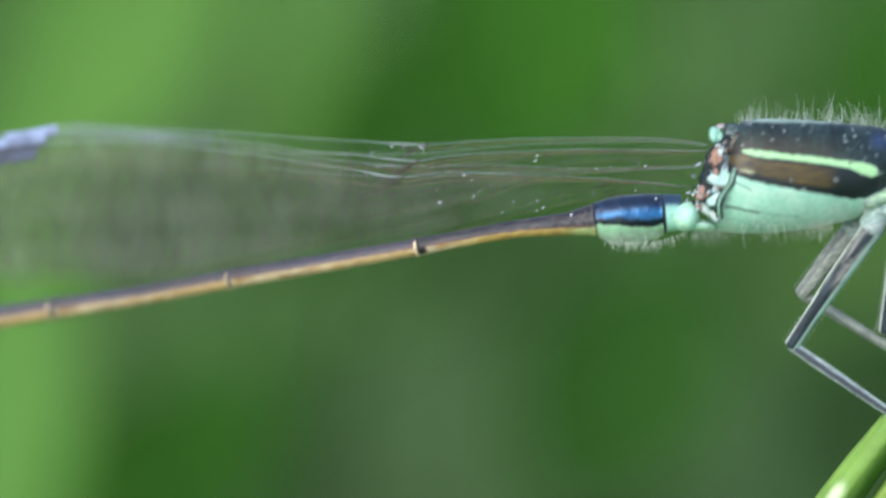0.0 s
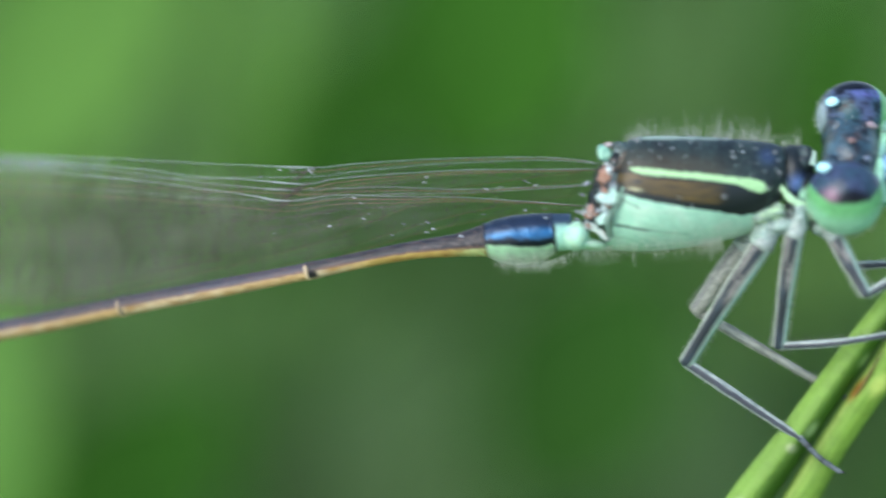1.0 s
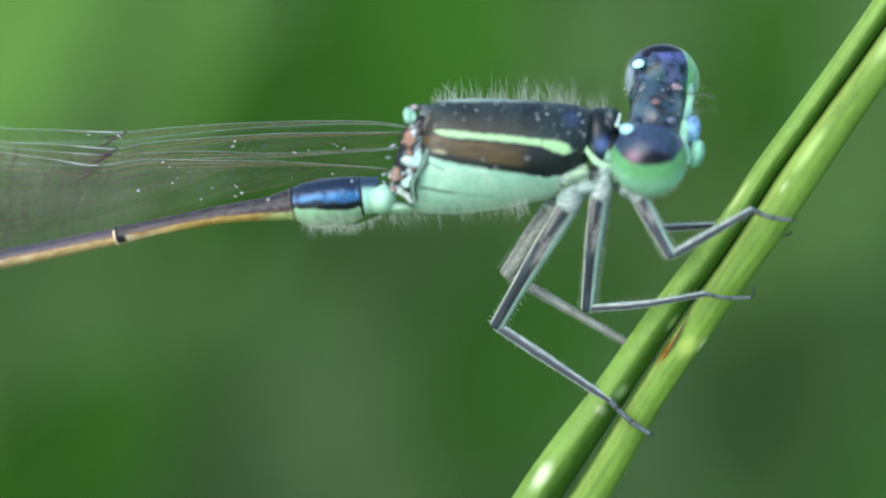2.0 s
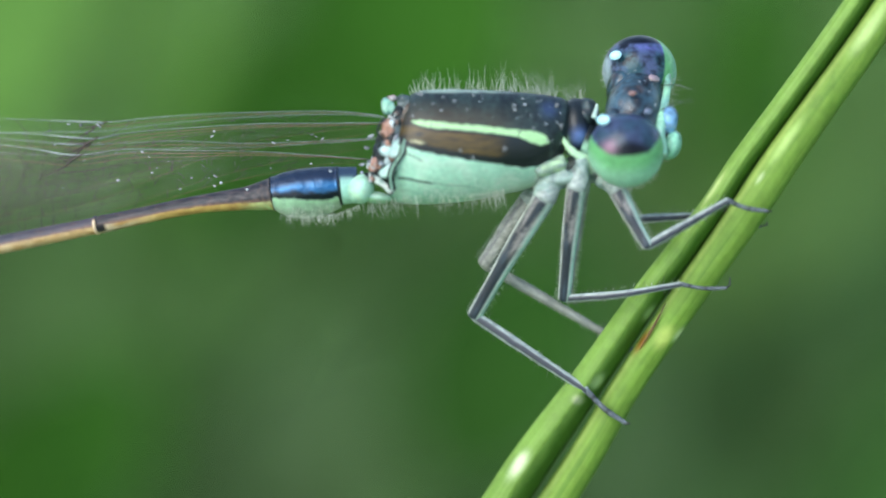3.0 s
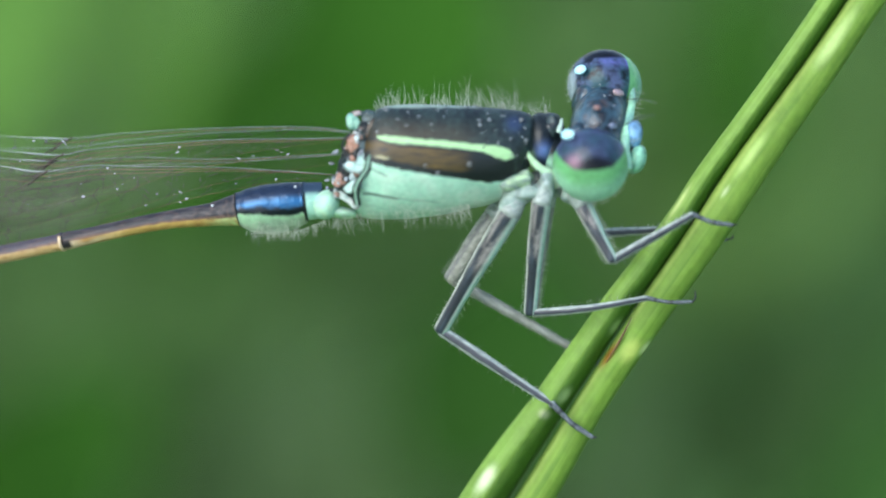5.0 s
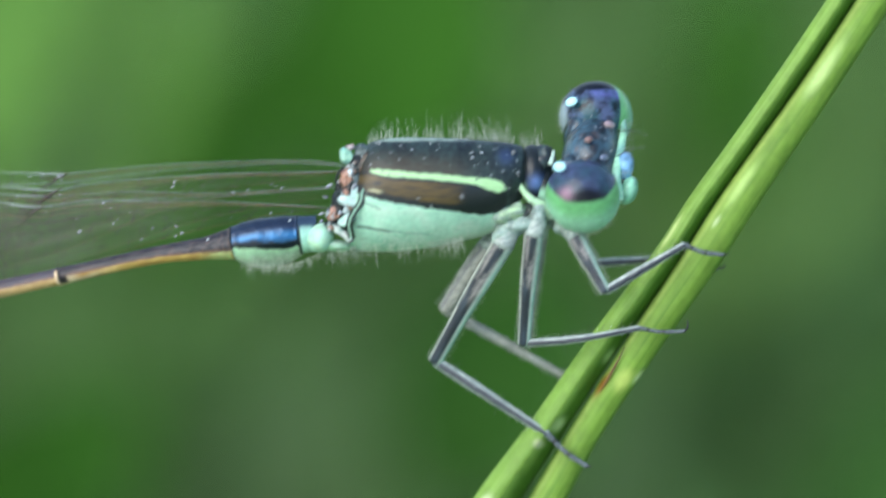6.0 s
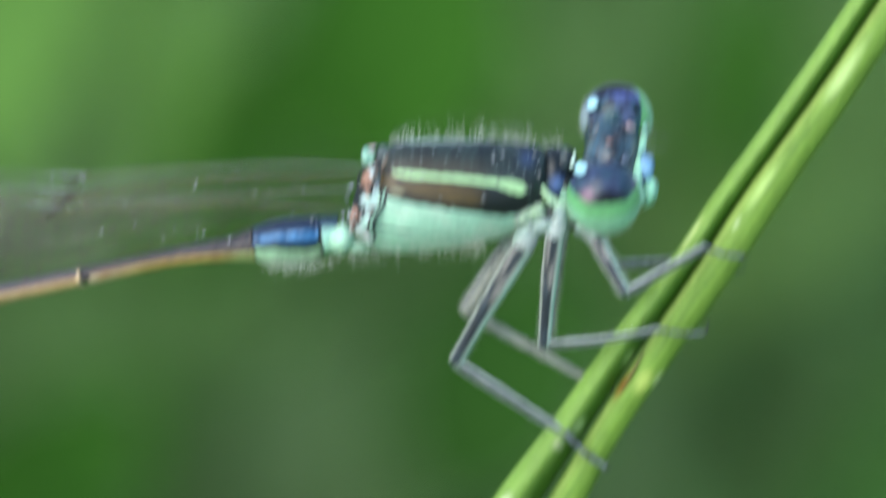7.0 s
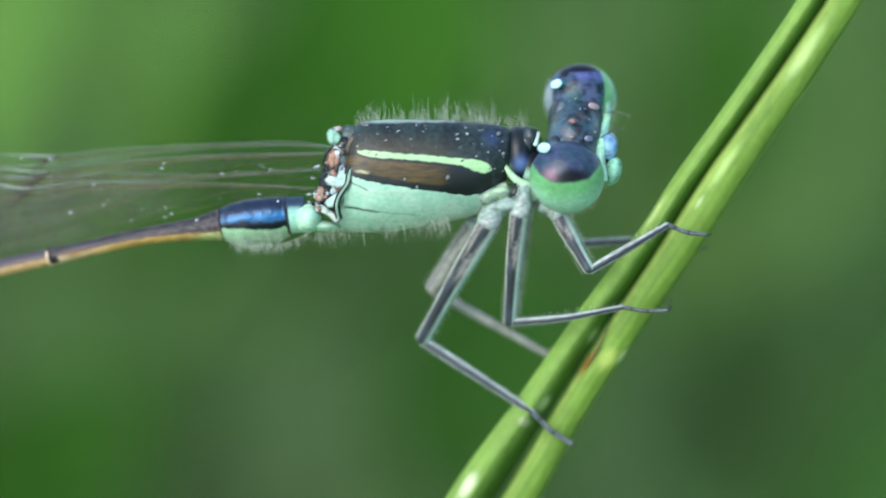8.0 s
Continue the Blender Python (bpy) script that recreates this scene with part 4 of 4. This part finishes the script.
make_leg((3.642, 0.8, 1.532), (3.566, 0.9, 1.231), (3.231, 1.3, -1.462), (5.346, 1, -1.259), (5.958, 0.9, -1.202), 0.2, 0.085, far_leg_paint, "grey far middle leg, reaching behind the stem", (0.1, 0, 0.02))
make_leg((4.307, 0.5, 1.523), (4.453, 0.6, 1.251), (4.893, 0.9, 0.512), (6.372, 0.9, 0.595), (7.96, 0.95, 0.33), 0.17, 0.1, leg_paint, "grey far front leg, reaching behind the stem", (0.16, 0, 0.12))


# bristles and pale specks
def crest():
    """Pale bristles along the ridge of the back, on the collar and the face."""
    out = []
    line = spline([(-0.571, 0, 3.492), (0.217, 0, 3.546), (1.304, 0, 3.519), (2.255, 0, 3.451), (2.934, 0, 3.384)], 200)
    for k in range(210):
        i = random.randrange(200)
        p = line[i] + np.array((0, random.uniform(-0.4, 0.35), -0.03))
        tall = (0.2 + 0.5 * random.random() ** 1.2) * (0.75 + 0.35 * i / 200)
        out.append(hair(p, (random.uniform(-0.5, 0.4), random.uniform(-0.6, 0.4), 1), tall, random.uniform(0.004, 0.0062), 0.3))
    for k in range(34):
        p = np.array((3.41, 0, 3.275)) + np.array((random.uniform(-0.2, 0.25), random.uniform(-0.3, 0.3), random.uniform(-0.05, 0.1)))
        out.append(hair(p, (random.uniform(-0.7, 0.1), random.uniform(-0.5, 0.3), 1), random.uniform(0.25, 0.55), 0.004, 0.3))
    return joined(out)


def beard():
    """Pale bristles below the thorax and the first segments."""
    out = []
    line = spline([(-3.587, 0, 0.584), (-2.5, 0, 0.584), (-1.682, -0.1, 0.854), (-0.596, -0.2, 1.015), (0.891, -0.3, 1.067), (1.631, -0.4, 1.173)], 200)
    fuzz = spline([(-3.671, -0.35, 0.796), (-3.019, -0.42, 0.714), (-2.413, -0.4, 0.768)], 60)
    for k in range(80):
        p = fuzz[random.randrange(60)] + np.array((0, random.uniform(-0.05, 0.3), random.uniform(-0.25, 0.1)))
        out.append(hair(p, (random.uniform(-0.4, 0.2), random.uniform(-1.0, 0.0), -1), random.uniform(0.14, 0.32), 0.0048, 0.25))
    for k in range(360):
        i = random.randrange(200)
        p = line[i] + np.array((0, random.uniform(-0.4, 0.4), 0.04))
        out.append(hair(p, (random.uniform(-0.2, 0.45), random.uniform(-0.5, 0.3), -1), random.uniform(0.14, 0.46) * (0.6 if i < 80 else 1.0 + 0.25 * (i - 80) / 120), random.uniform(0.0042, 0.0062), 0.35))
    # short fuzz on the lower flank and the leg bases
    for k in range(200):
        p = np.array((random.uniform(-0.4, 3.4), 0, 0))
        p[2] = 1.02 + 0.18 * max(0.0, p[0] - 0.6) + random.uniform(0.0, 0.35)
        p[1] = -0.75 - 0.4 * (p[2] - 1.0)
        out.append(hair(p, (random.uniform(-0.5, 0.5), -1, random.uniform(-1.2, 0)), random.uniform(0.08, 0.2), 0.004, 0.3))
    return joined(out)


def whiskers():
    out = []
    for k in range(120):
        p = MIDHEAD + AHEAD * 0.6 + ACROSS * random.uniform(-1.3, 1.0) + CROWN * random.uniform(-0.2, 0.4)
        out.append(hair(p, AHEAD + CROWN * random.uniform(-0.2, 0.9) + ACROSS * random.uniform(-0.6, 0.6), random.uniform(0.2, 0.55), random.uniform(0.003, 0.0048), 0.3))
    # down on the lower rim of the near eye and behind the far one
    for k in range(110):
        a = random.uniform(-2.9, 0.1)
        way = np.array((math.cos(a), random.uniform(-0.5, 0.5), math.sin(a)))
        out.append(hair(NEAR_EYE + way * 0.86, way + np.array((0.2, 0, 0)), random.uniform(0.07, 0.16), 0.0042, 0.3))
    for k in range(40):
        a = random.uniform(2.2, 3.6)
        way = np.array((math.cos(a), random.uniform(-0.4, 0.4), math.sin(a)))
        out.append(hair(FAR_EYE + way * 0.86, way, random.uniform(0.06, 0.14), 0.0042, 0.3))
    return joined(out)


tagged(part("back_bristles", crest(), HAIR, damselfly, "row of fine pale bristles"), kind="stuff")
tagged(part("belly_bristles", beard(), HAIR, damselfly, "fringe of fine pale bristles"), kind="stuff")
tagged(part("face_bristles", whiskers(), HAIR, damselfly, "thin pale whiskers"), kind="stuff")


def pale_specks():
    """Pale grains on the flank, the collar, the wings and the head."""
    out = []
    spots = [((0.189, -0.1, 3.553), 0.045), ((1.404, -0.3, 3.445), 0.06), ((0.481, -0.8, 3.144), 0.04), ((1.439, -1, 2.892), 0.045), ((2.895, -0.7, 3.191), 0.055), ((1.644, -1.25, 2.135), 0.055),
             ((2.616, -0.9, 2.724), 0.045), ((2.996, -0.8, 2.703), 0.045), ((2.448, -0.5, 3.338), 0.04), ((0.746, -0.95, 2.921), 0.03), ((1.093, -0.95, 2.988), 0.03), ((1.955, -0.75, 3.161), 0.03),
             ((0.902, -1.2, 1.925), 0.03), ((0.61, -1.2, 2.111), 0.03), ((2.129, -0.75, 3.187), 0.03), ((1.256, -0.85, 3.114), 0.03), ((0.08, -0.5, 3.378), 0.025)]
    me = body.data
    flank = [v for v in me.vertices if v.normal.y < -0.15 and v.co.z / MM > stripe_top(v.co.x / MM) - 0.1 and X0 < v.co.x / MM < X1 + 0.3]
    flank.sort(key=lambda v: v.co.x)

    def sprinkle(count):
        """Points of the flank, evenly spread along its length."""
        xs = [v.co.x for v in flank]
        picks = []
        for _ in range(count):
            i = int(np.searchsorted(xs, random.uniform(xs[0], xs[-1])))
            picks.append(flank[min(len(flank) - 1, max(0, i + random.randrange(-60, 60)))])
        return picks
    for v in sprinkle(26):
        size = random.uniform(0.006, 0.016)
        out.append(ball(np.array(v.co) / MM + np.array(v.normal) * size * 0.4, (size, 0, 0.004), (0, size * 0.7, 0), (0, 0, size * 0.9), 4, 6))
    for v in sprinkle(14):
        size = random.uniform(0.02, 0.04)
        out.append(ball(np.array(v.co) / MM + np.array(v.normal) * size * 0.1, (size, 0, 0.012), (0, size * 0.35, 0), (-0.01, 0, size * 0.8), 5, 8))
    for p in ((-7.092, 0.6, 2.17), (-6.154, 0.45, 1.26), (-5.162, 0.4, 1.409), (-4.489, -0.1, 1.233), (-5.337, 0.5, 2.66), (-6.858, 0.6, 1.662), (-2.957, -0.1, 1.844), (-5.885, 0.5, 1.535), (-7.683, 0.6, 1.483), (-8.609, 0.8, 2.841), (-2.479, -0.45, 1.656)):
        size = random.uniform(0.018, 0.034)
        out.append(ball(p, (size * 1.4, 0, 0.01), (0, size * 0.6, 0), (-0.01, 0, size), 5, 7))
    # flecks of many shapes, on the wings and the roots
    for k in range(34):
        x = random.uniform(-9.6, -1.7)
        z = random.uniform(2.0, 2.9) if random.random() < 0.75 else random.uniform(1.3, 2.0)
        size, turn = random.uniform(0.006, 0.018), random.uniform(-0.8, 0.8)
        long = size * random.uniform(1.2, 4.0)
        out.append(ball((x, 0.34 + 0.07 * max(0.0, -x - 4.5), z), (long, 0, long * turn), (0, size * 0.6, 0), (-size * turn, 0, size), 5, 7))
    for _ in range(14):
        p = MIDHEAD + AHEAD * random.uniform(-0.5, 0.5) + ACROSS * random.uniform(-0.7, 0.7) + CROWN * 0.78
        size = random.uniform(0.008, 0.02)
        out.append(ball(p, (size * 1.4, 0, size * 0.4), (0, size * 0.6, 0), (0, 0, size), 5, 7))
    for v in sprinkle(30):
        size, turn = random.uniform(0.014, 0.03), random.uniform(-1, 1)
        out.append(ball(np.array(v.co) / MM + np.array(v.normal) * size * 0.3, (size * 1.5, 0, size * turn), (0, size * 0.5, 0), (-size * 0.6 * turn, 0, size * 0.7), 5, 7))
    for p, size in spots:
        out.append(ball(np.array(p) + np.array((0, -0.06, 0)), (size, 0, 0.01), (0, size * 0.6, 0), (0, 0, size), 5, 7))
    return joined(out)


tagged(part("pale_specks", pale_specks(), SPECKS, damselfly, "pale grains on the back"), kind="stuff")


# ---- the perch ----
stem = new("grass_stem")
stem.matrix_world = SITE
tagged(stem, "slanting green grass stem with a leaf sheath pressed against it", "grass stem")


def rooted(rows):
    """Carries a stem, given as rows of place and radius, from its lowest row down to the soil in a gentle bend."""
    inv = SITE.inverted()
    p, q = SITE @ (Vector(rows[0][:3]) * MM), SITE @ (Vector(rows[1][:3]) * MM)
    way = (p - q).normalized()
    out = []
    while p.z > -0.004:
        way = (way * 0.9 + Vector((0, 0, -1)) * 0.1).normalized()
        p = p + way * 0.008
        out.append((*(inv @ p / MM), rows[0][3]))
    return out[::-1] + rows


def marks_on(run, spots, c, u, a):
    """Lays worn patches and painted highlights over a stem's pigment: place along it, angle round it, length, breadth,
    colour.
    """
    for x, a0, size, broad, colour in spots:
        k = int(np.argmin(np.abs(run[:, 0] - x)))
        along = (u * (len(run) + 3) - 2 - k) * STEP_AT(run, k)
        f = math.exp(-((along / size) ** 2 + (((a - a0 + math.pi) % (2 * math.pi) - math.pi) / broad) ** 2) ** 1.5)
        c = blend(c, colour, f)
    return c


def STEP_AT(run, k):
    return float(np.linalg.norm(run[k + 1, :3] - run[k, :3]))


culm_run = rooted([(-3.552, 3.1, -16.141, 0.5), (0.624, 2.078, -10.011, 0.45), (3.3, 1.331, -5.935, 0.42), (4.672, 1.035, -3.598, 0.37), (6.046, 0.648, -1.503, 0.4),
                     (7.47, 0.375, 0.561, 0.44), (8.385, 0.365, 1.929, 0.45), (9.356, 0.359, 3.297, 0.42), (10.817, 0.351, 5.349, 0.4), (14.995, 0.376, 11.511, 0.36),
                     (20.632, 0.442, 19.748, 0.3)])
sheath_run = rooted([(-4.182, 2.731, -15.317, 0.57), (-0.293, 1.774, -9.673, 0.56), (2.203, 1.069, -5.684, 0.53), (3.66, 0.833, -3.585, 0.44), (5.072, 0.498, -1.499, 0.385),
                     (6.574, 0.225, 0.559, 0.335), (7.469, 0.215, 1.924, 0.31), (8.476, 0.209, 3.287, 0.305), (9.957, 0.201, 5.333, 0.31), (14.219, 0.226, 11.478, 0.29),
                     (20.215, 0.342, 19.71, 0.22)])


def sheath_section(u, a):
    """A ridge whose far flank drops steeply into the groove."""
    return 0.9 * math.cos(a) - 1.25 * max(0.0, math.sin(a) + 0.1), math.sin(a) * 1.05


SAMPLES = 1300
culm_line, sheath_line = spline(culm_run, SAMPLES), spline(sheath_run, SAMPLES)
# the second culm mark is a pale highlight painted into the stem's colour
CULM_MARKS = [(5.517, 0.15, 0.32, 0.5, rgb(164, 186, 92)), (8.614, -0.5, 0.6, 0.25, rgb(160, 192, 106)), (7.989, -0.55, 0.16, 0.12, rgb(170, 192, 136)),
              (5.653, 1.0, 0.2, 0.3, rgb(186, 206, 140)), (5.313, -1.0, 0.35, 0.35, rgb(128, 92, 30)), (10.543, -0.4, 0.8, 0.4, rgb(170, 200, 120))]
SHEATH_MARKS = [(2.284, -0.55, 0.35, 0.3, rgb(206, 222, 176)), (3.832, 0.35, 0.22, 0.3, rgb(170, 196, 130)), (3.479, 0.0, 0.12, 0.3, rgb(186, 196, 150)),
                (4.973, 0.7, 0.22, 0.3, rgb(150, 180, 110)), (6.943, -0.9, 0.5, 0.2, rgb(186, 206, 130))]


def streaked(u, a, phase, pale, deep):
    """Fine fibres along the stem over broad, slow changes of green."""
    f = 0.5 + 0.14 * math.sin(a * 11 + phase) + 0.3 * noise.noise(Vector((u * 14, a * 9, phase))) + 0.3 * noise.noise(Vector((u * 40, a * 20, phase))) + 0.3 * noise.noise(Vector((u * 160, a * 3, phase)))
    return blend(deep, pale, f)


def marked(line, spots):
    """Spots whose reach can touch a place along the line, to keep the painting quick."""
    where = [int(np.argmin(np.abs(line[:, 0] - p[0]))) for p in spots]
    reach = [3.0 * p[2] / STEP_AT(line, k) for p, k in zip(spots, where)]

    def at(u):
        i = u * (len(line) + 3) - 2
        return [p for p, k, r in zip(spots, where, reach) if abs(i - k) < r]
    return at


culm_near, sheath_near = marked(culm_line, CULM_MARKS), marked(sheath_line, SHEATH_MARKS)


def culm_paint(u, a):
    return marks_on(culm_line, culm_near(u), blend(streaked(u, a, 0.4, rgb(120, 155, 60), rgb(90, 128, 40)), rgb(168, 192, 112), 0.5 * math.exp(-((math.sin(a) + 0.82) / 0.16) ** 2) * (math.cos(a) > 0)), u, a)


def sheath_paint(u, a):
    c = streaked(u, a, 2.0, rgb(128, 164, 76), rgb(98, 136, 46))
    # the groove's shade is painted in as deeper green along that flank
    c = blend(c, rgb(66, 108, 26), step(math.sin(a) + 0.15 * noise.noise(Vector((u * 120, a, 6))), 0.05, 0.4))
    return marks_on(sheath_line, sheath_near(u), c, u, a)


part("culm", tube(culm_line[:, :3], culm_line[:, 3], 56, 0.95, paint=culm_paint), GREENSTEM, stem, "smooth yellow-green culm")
part("sheath", tube(sheath_line[:, :3], sheath_line[:, 3], 56, paint=sheath_paint, section=sheath_section), GREENSTEM, stem, "folded leaf sheath, with the groove's shade painted on")
part("scar", tube(spline([(4.963, 0.571, -2.63), (5.185, 0.449, -2.268), (5.412, 0.378, -1.853), (5.578, 0.381, -1.524)], 20), np.interp(np.linspace(0, 1, 20), (0, 0.4, 1), (0.012, 0.034, 0.01)), 10, 0.6, paint=lambda u, a: blend(rgb(112, 76, 34), rgb(50, 46, 16), u)), LEGSKIN, stem, "brown scar in the groove")

# ---- ground and meadow ----
# the meadow has its own draw, whatever was drawn before it
random.seed(3)
SOIL = material("meadow_soil", rgb(92, 124, 66), rough=0.95, vary=0.4, scale=30, bump=0.6)
me = bpy.data.meshes.new("ground")
bm = bmesh.new()
bmesh.ops.create_grid(bm, x_segments=60, y_segments=60, size=400)
for v in bm.verts:
    r = v.co.length
    v.co.z = 0.6 * noise.noise(v.co * 0.02) * min(1, max(0, r - 15) / 60)
bm.to_mesh(me)
bm.free()
me.materials.append(SOIL)
tagged(new("ground", me), "green meadow ground under grass", "ground", kind="structure")


def blades(paths, widths, thick=0.0004, fold=0.25):
    """Grass blades in metres: tapering strips with a keel and a little thickness."""
    k = np.array(paths, float)
    k = np.concatenate((2 * k[:, :1] - k[:, 1:2], k, 2 * k[:, -1:] - k[:, -2:-1]), axis=1)
    rows = []
    for s in np.linspace(0, 2.999999, 9):
        i, f = int(s), s - int(s)
        a, b, c, d = (k[:, i + j] for j in range(4))
        rows.append(0.5 * (2 * b + (c - a) * f + (2 * a - 5 * b + 4 * c - d) * f * f + (3 * b - a - 3 * c + d) * f ** 3))
    path = np.stack(rows, axis=1)
    t = np.gradient(path, axis=1)
    t /= np.linalg.norm(t, axis=2, keepdims=True)
    s = np.cross(t, (0, 1, 0.2))
    s /= np.linalg.norm(s, axis=2, keepdims=True)
    nrm = np.cross(s, t)
    u = np.arange(9) / 8
    w = (np.array(widths)[:, None] * (1 - u ** 2.2) * np.where(u < 0.5, 0.6 + 0.8 * u, 1.0) / 2 + 0.0002)[:, :, None]
    points = np.stack((path - s * w, path - nrm * w * fold + nrm * thick, path + s * w, path - nrm * w * fold - nrm * thick), axis=2).reshape(-1, 3)
    one = np.array([(i * 4 + j, i * 4 + (j + 1) % 4, i * 4 + 4 + (j + 1) % 4, i * 4 + 4 + j) for i in range(8) for j in range(4)])
    faces = (np.arange(len(k))[:, None, None] * 36 + one).reshape(-1, 4)
    return points.tolist(), faces.tolist()


GRASS = island_variety(material("meadow_grass", rgb(112, 152, 89), rough=0.9, specular=0.1, vary=0.2, scale=120, bump=0.1, through_light=0.35), 0.45)
# lit and shaded patches of the blurred meadow are put into these leaf greens
LITLEAF = material("lit_green_leaf", rgb(96, 140, 64), rough=0.9, specular=0.1, vary=0.15, scale=150, bump=0.1, through_light=0.35)
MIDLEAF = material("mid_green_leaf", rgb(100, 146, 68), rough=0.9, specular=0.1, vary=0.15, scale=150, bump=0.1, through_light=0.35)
SHADELEAF = material("painted_shade_leaf", rgb(50, 84, 38), rough=0.95, specular=0.05, vary=0.2, scale=150, bump=0.1, through_light=0.2)
GREYLEAF = material("grey_green_leaf", rgb(88, 116, 72), rough=0.9, specular=0.1, vary=0.2, scale=150, bump=0.1, through_light=0.3)
OLIVELEAF = material("olive_leaf", rgb(92, 126, 66), rough=0.9, specular=0.1, vary=0.15, scale=150, bump=0.1, through_light=0.3)
# stands for a less lit leaf: its shade is put into the pigment
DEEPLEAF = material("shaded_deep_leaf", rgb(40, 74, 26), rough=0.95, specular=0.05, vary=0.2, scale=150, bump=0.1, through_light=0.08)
DARKLEAF = material("shade_green_leaf", rgb(52, 96, 30), rough=0.95, specular=0.05, vary=0.2, scale=150, bump=0.1, through_light=0.25)


def meadow(count, mat, name, label):
    """Short grass round the stem, thinning out with distance."""
    paths, widths = [], []
    for _ in range(count):
        r, turn = 0.06 + abs(random.gauss(0, 1.0)), random.uniform(0, 2 * math.pi)
        x, y = r * math.cos(turn), 0.35 + r * math.sin(turn)
        if math.hypot(x, y) < 0.12:
            continue
        h = random.uniform(0.03, 0.06 + 0.11 * min(1.0, max(0.0, (y - 0.4) / 0.25)))
        lean, away = random.uniform(-0.5, 0.5) * h, random.uniform(-0.3, 0.3) * h
        paths.append([(x, y, -0.003), (x + lean * 0.25, y + away * 0.2, h * 0.5), (x + lean * 0.6, y + away * 0.6, h * 0.85), (x + lean, y + away, h)])
        widths.append(random.uniform(0.003, 0.007))
    return tagged(part(name, blades(paths, widths), mat, None, unit=1.0), label, "grass", kind="stuff")


def broad_leaf(foot, tip, width, mat, label, point=0.8):
    """A broad leaf on a stalk: a bent blade with a keel, from foot to tip (site millimetres), stalk down to the soil."""
    a, b = (np.array(SITE @ (Vector(p) * MM)) for p in (foot, tip))
    leaf = new("leafy_shoot")
    leaf.location = (a[0], a[1], 0)
    base = np.array((a[0], a[1], 0))
    along = b - a
    size = np.linalg.norm(along)
    t = along / size
    toward = np.array(SITE.to_3x3() @ Vector((0, -1, 0.35)))
    toward -= t * np.dot(toward, t)
    toward /= np.linalg.norm(toward)
    s = np.cross(t, toward)
    out, faces, n, m = [], [], 19, 9
    for side in (0, 1):
        for i in range(n):
            u = i / (n - 1)
            w = width * MM * (math.sin(math.pi * min(1, u * 0.94 + 0.06)) ** point) / 2 + 0.0003
            for j in range(m):
                v = 2 * j / (m - 1) - 1
                keel = 0.22 * w * abs(v) + 0.03 * w * math.sin(v * 12 + u * 20)
                bow = size * 0.10 * math.sin(math.pi * u)
                out.append(a - base + t * size * u + s * w * v + toward * (keel + bow - side * 0.0006))
    for side in (0, 1):
        for i in range(n - 1):
            for j in range(m - 1):
                q = [side * n * m + k for k in (i * m + j, i * m + j + 1, (i + 1) * m + j + 1, (i + 1) * m + j)]
                faces.append(q if side else q[::-1])
    rim = [i * m for i in range(n)] + [(n - 1) * m + j for j in range(1, m)] + [i * m + m - 1 for i in range(n - 2, -1, -1)] + list(range(m - 2, 0, -1))
    for k in range(len(rim)):
        p, q = rim[k], rim[(k + 1) % len(rim)]
        faces.append((p, q, q + n * m, p + n * m))
    part("blade", (out, faces), mat, leaf, unit=1.0)
    stalk = spline([(0, 0, -0.004), (0.002, 0.001, (a[2]) * 0.5), a - base, a - base + t * size * 0.3 + toward * size * 0.06], 16)
    part("stalk", tube(stalk, np.linspace(0.0014, 0.0006, 16), 8), mat, leaf, unit=1.0)
    return tagged(leaf, label, "leaf", "leaves behind the stem")


meadow(9500, GRASS, "meadow_grass", "dense mid-green meadow grass, far out of focus")
PALE_LABEL, DEEP_LABEL = "broad leaf standing in the meadow, its lit look painted pale green", "broad leaf standing in the meadow, its shade painted deep green"
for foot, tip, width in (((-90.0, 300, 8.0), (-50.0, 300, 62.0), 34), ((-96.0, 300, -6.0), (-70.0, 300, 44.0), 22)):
    broad_leaf(foot, tip, width, LITLEAF, PALE_LABEL)
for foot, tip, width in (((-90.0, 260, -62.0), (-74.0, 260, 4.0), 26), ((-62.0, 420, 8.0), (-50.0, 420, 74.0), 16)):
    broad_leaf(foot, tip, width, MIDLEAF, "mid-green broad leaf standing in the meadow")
for foot, tip, width in (((-38.0, 430, -101.89), (-10.0, 430, -10.0), 60), ((18.0, 430, -101.88), (46.0, 430, -18.0), 40)):
    broad_leaf(foot, tip, width, GREYLEAF, "greyish-green broad leaf standing in the meadow")
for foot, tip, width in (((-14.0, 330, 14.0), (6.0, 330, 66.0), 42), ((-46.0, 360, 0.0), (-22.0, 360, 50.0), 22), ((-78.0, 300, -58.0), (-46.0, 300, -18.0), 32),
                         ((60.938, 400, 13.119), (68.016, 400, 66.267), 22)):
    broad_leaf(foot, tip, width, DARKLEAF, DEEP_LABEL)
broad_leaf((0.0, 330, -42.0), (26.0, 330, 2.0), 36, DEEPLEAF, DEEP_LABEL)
broad_leaf((50.0, 420, -12.0), (96.0, 420, 50.0), 44, OLIVELEAF, "dull olive-green broad leaf standing in the meadow")
broad_leaf((48.0, 280, -74.0), (94.0, 280, -4.0), 27, SHADELEAF, "broad leaf standing in the meadow, darkened by painted shade")
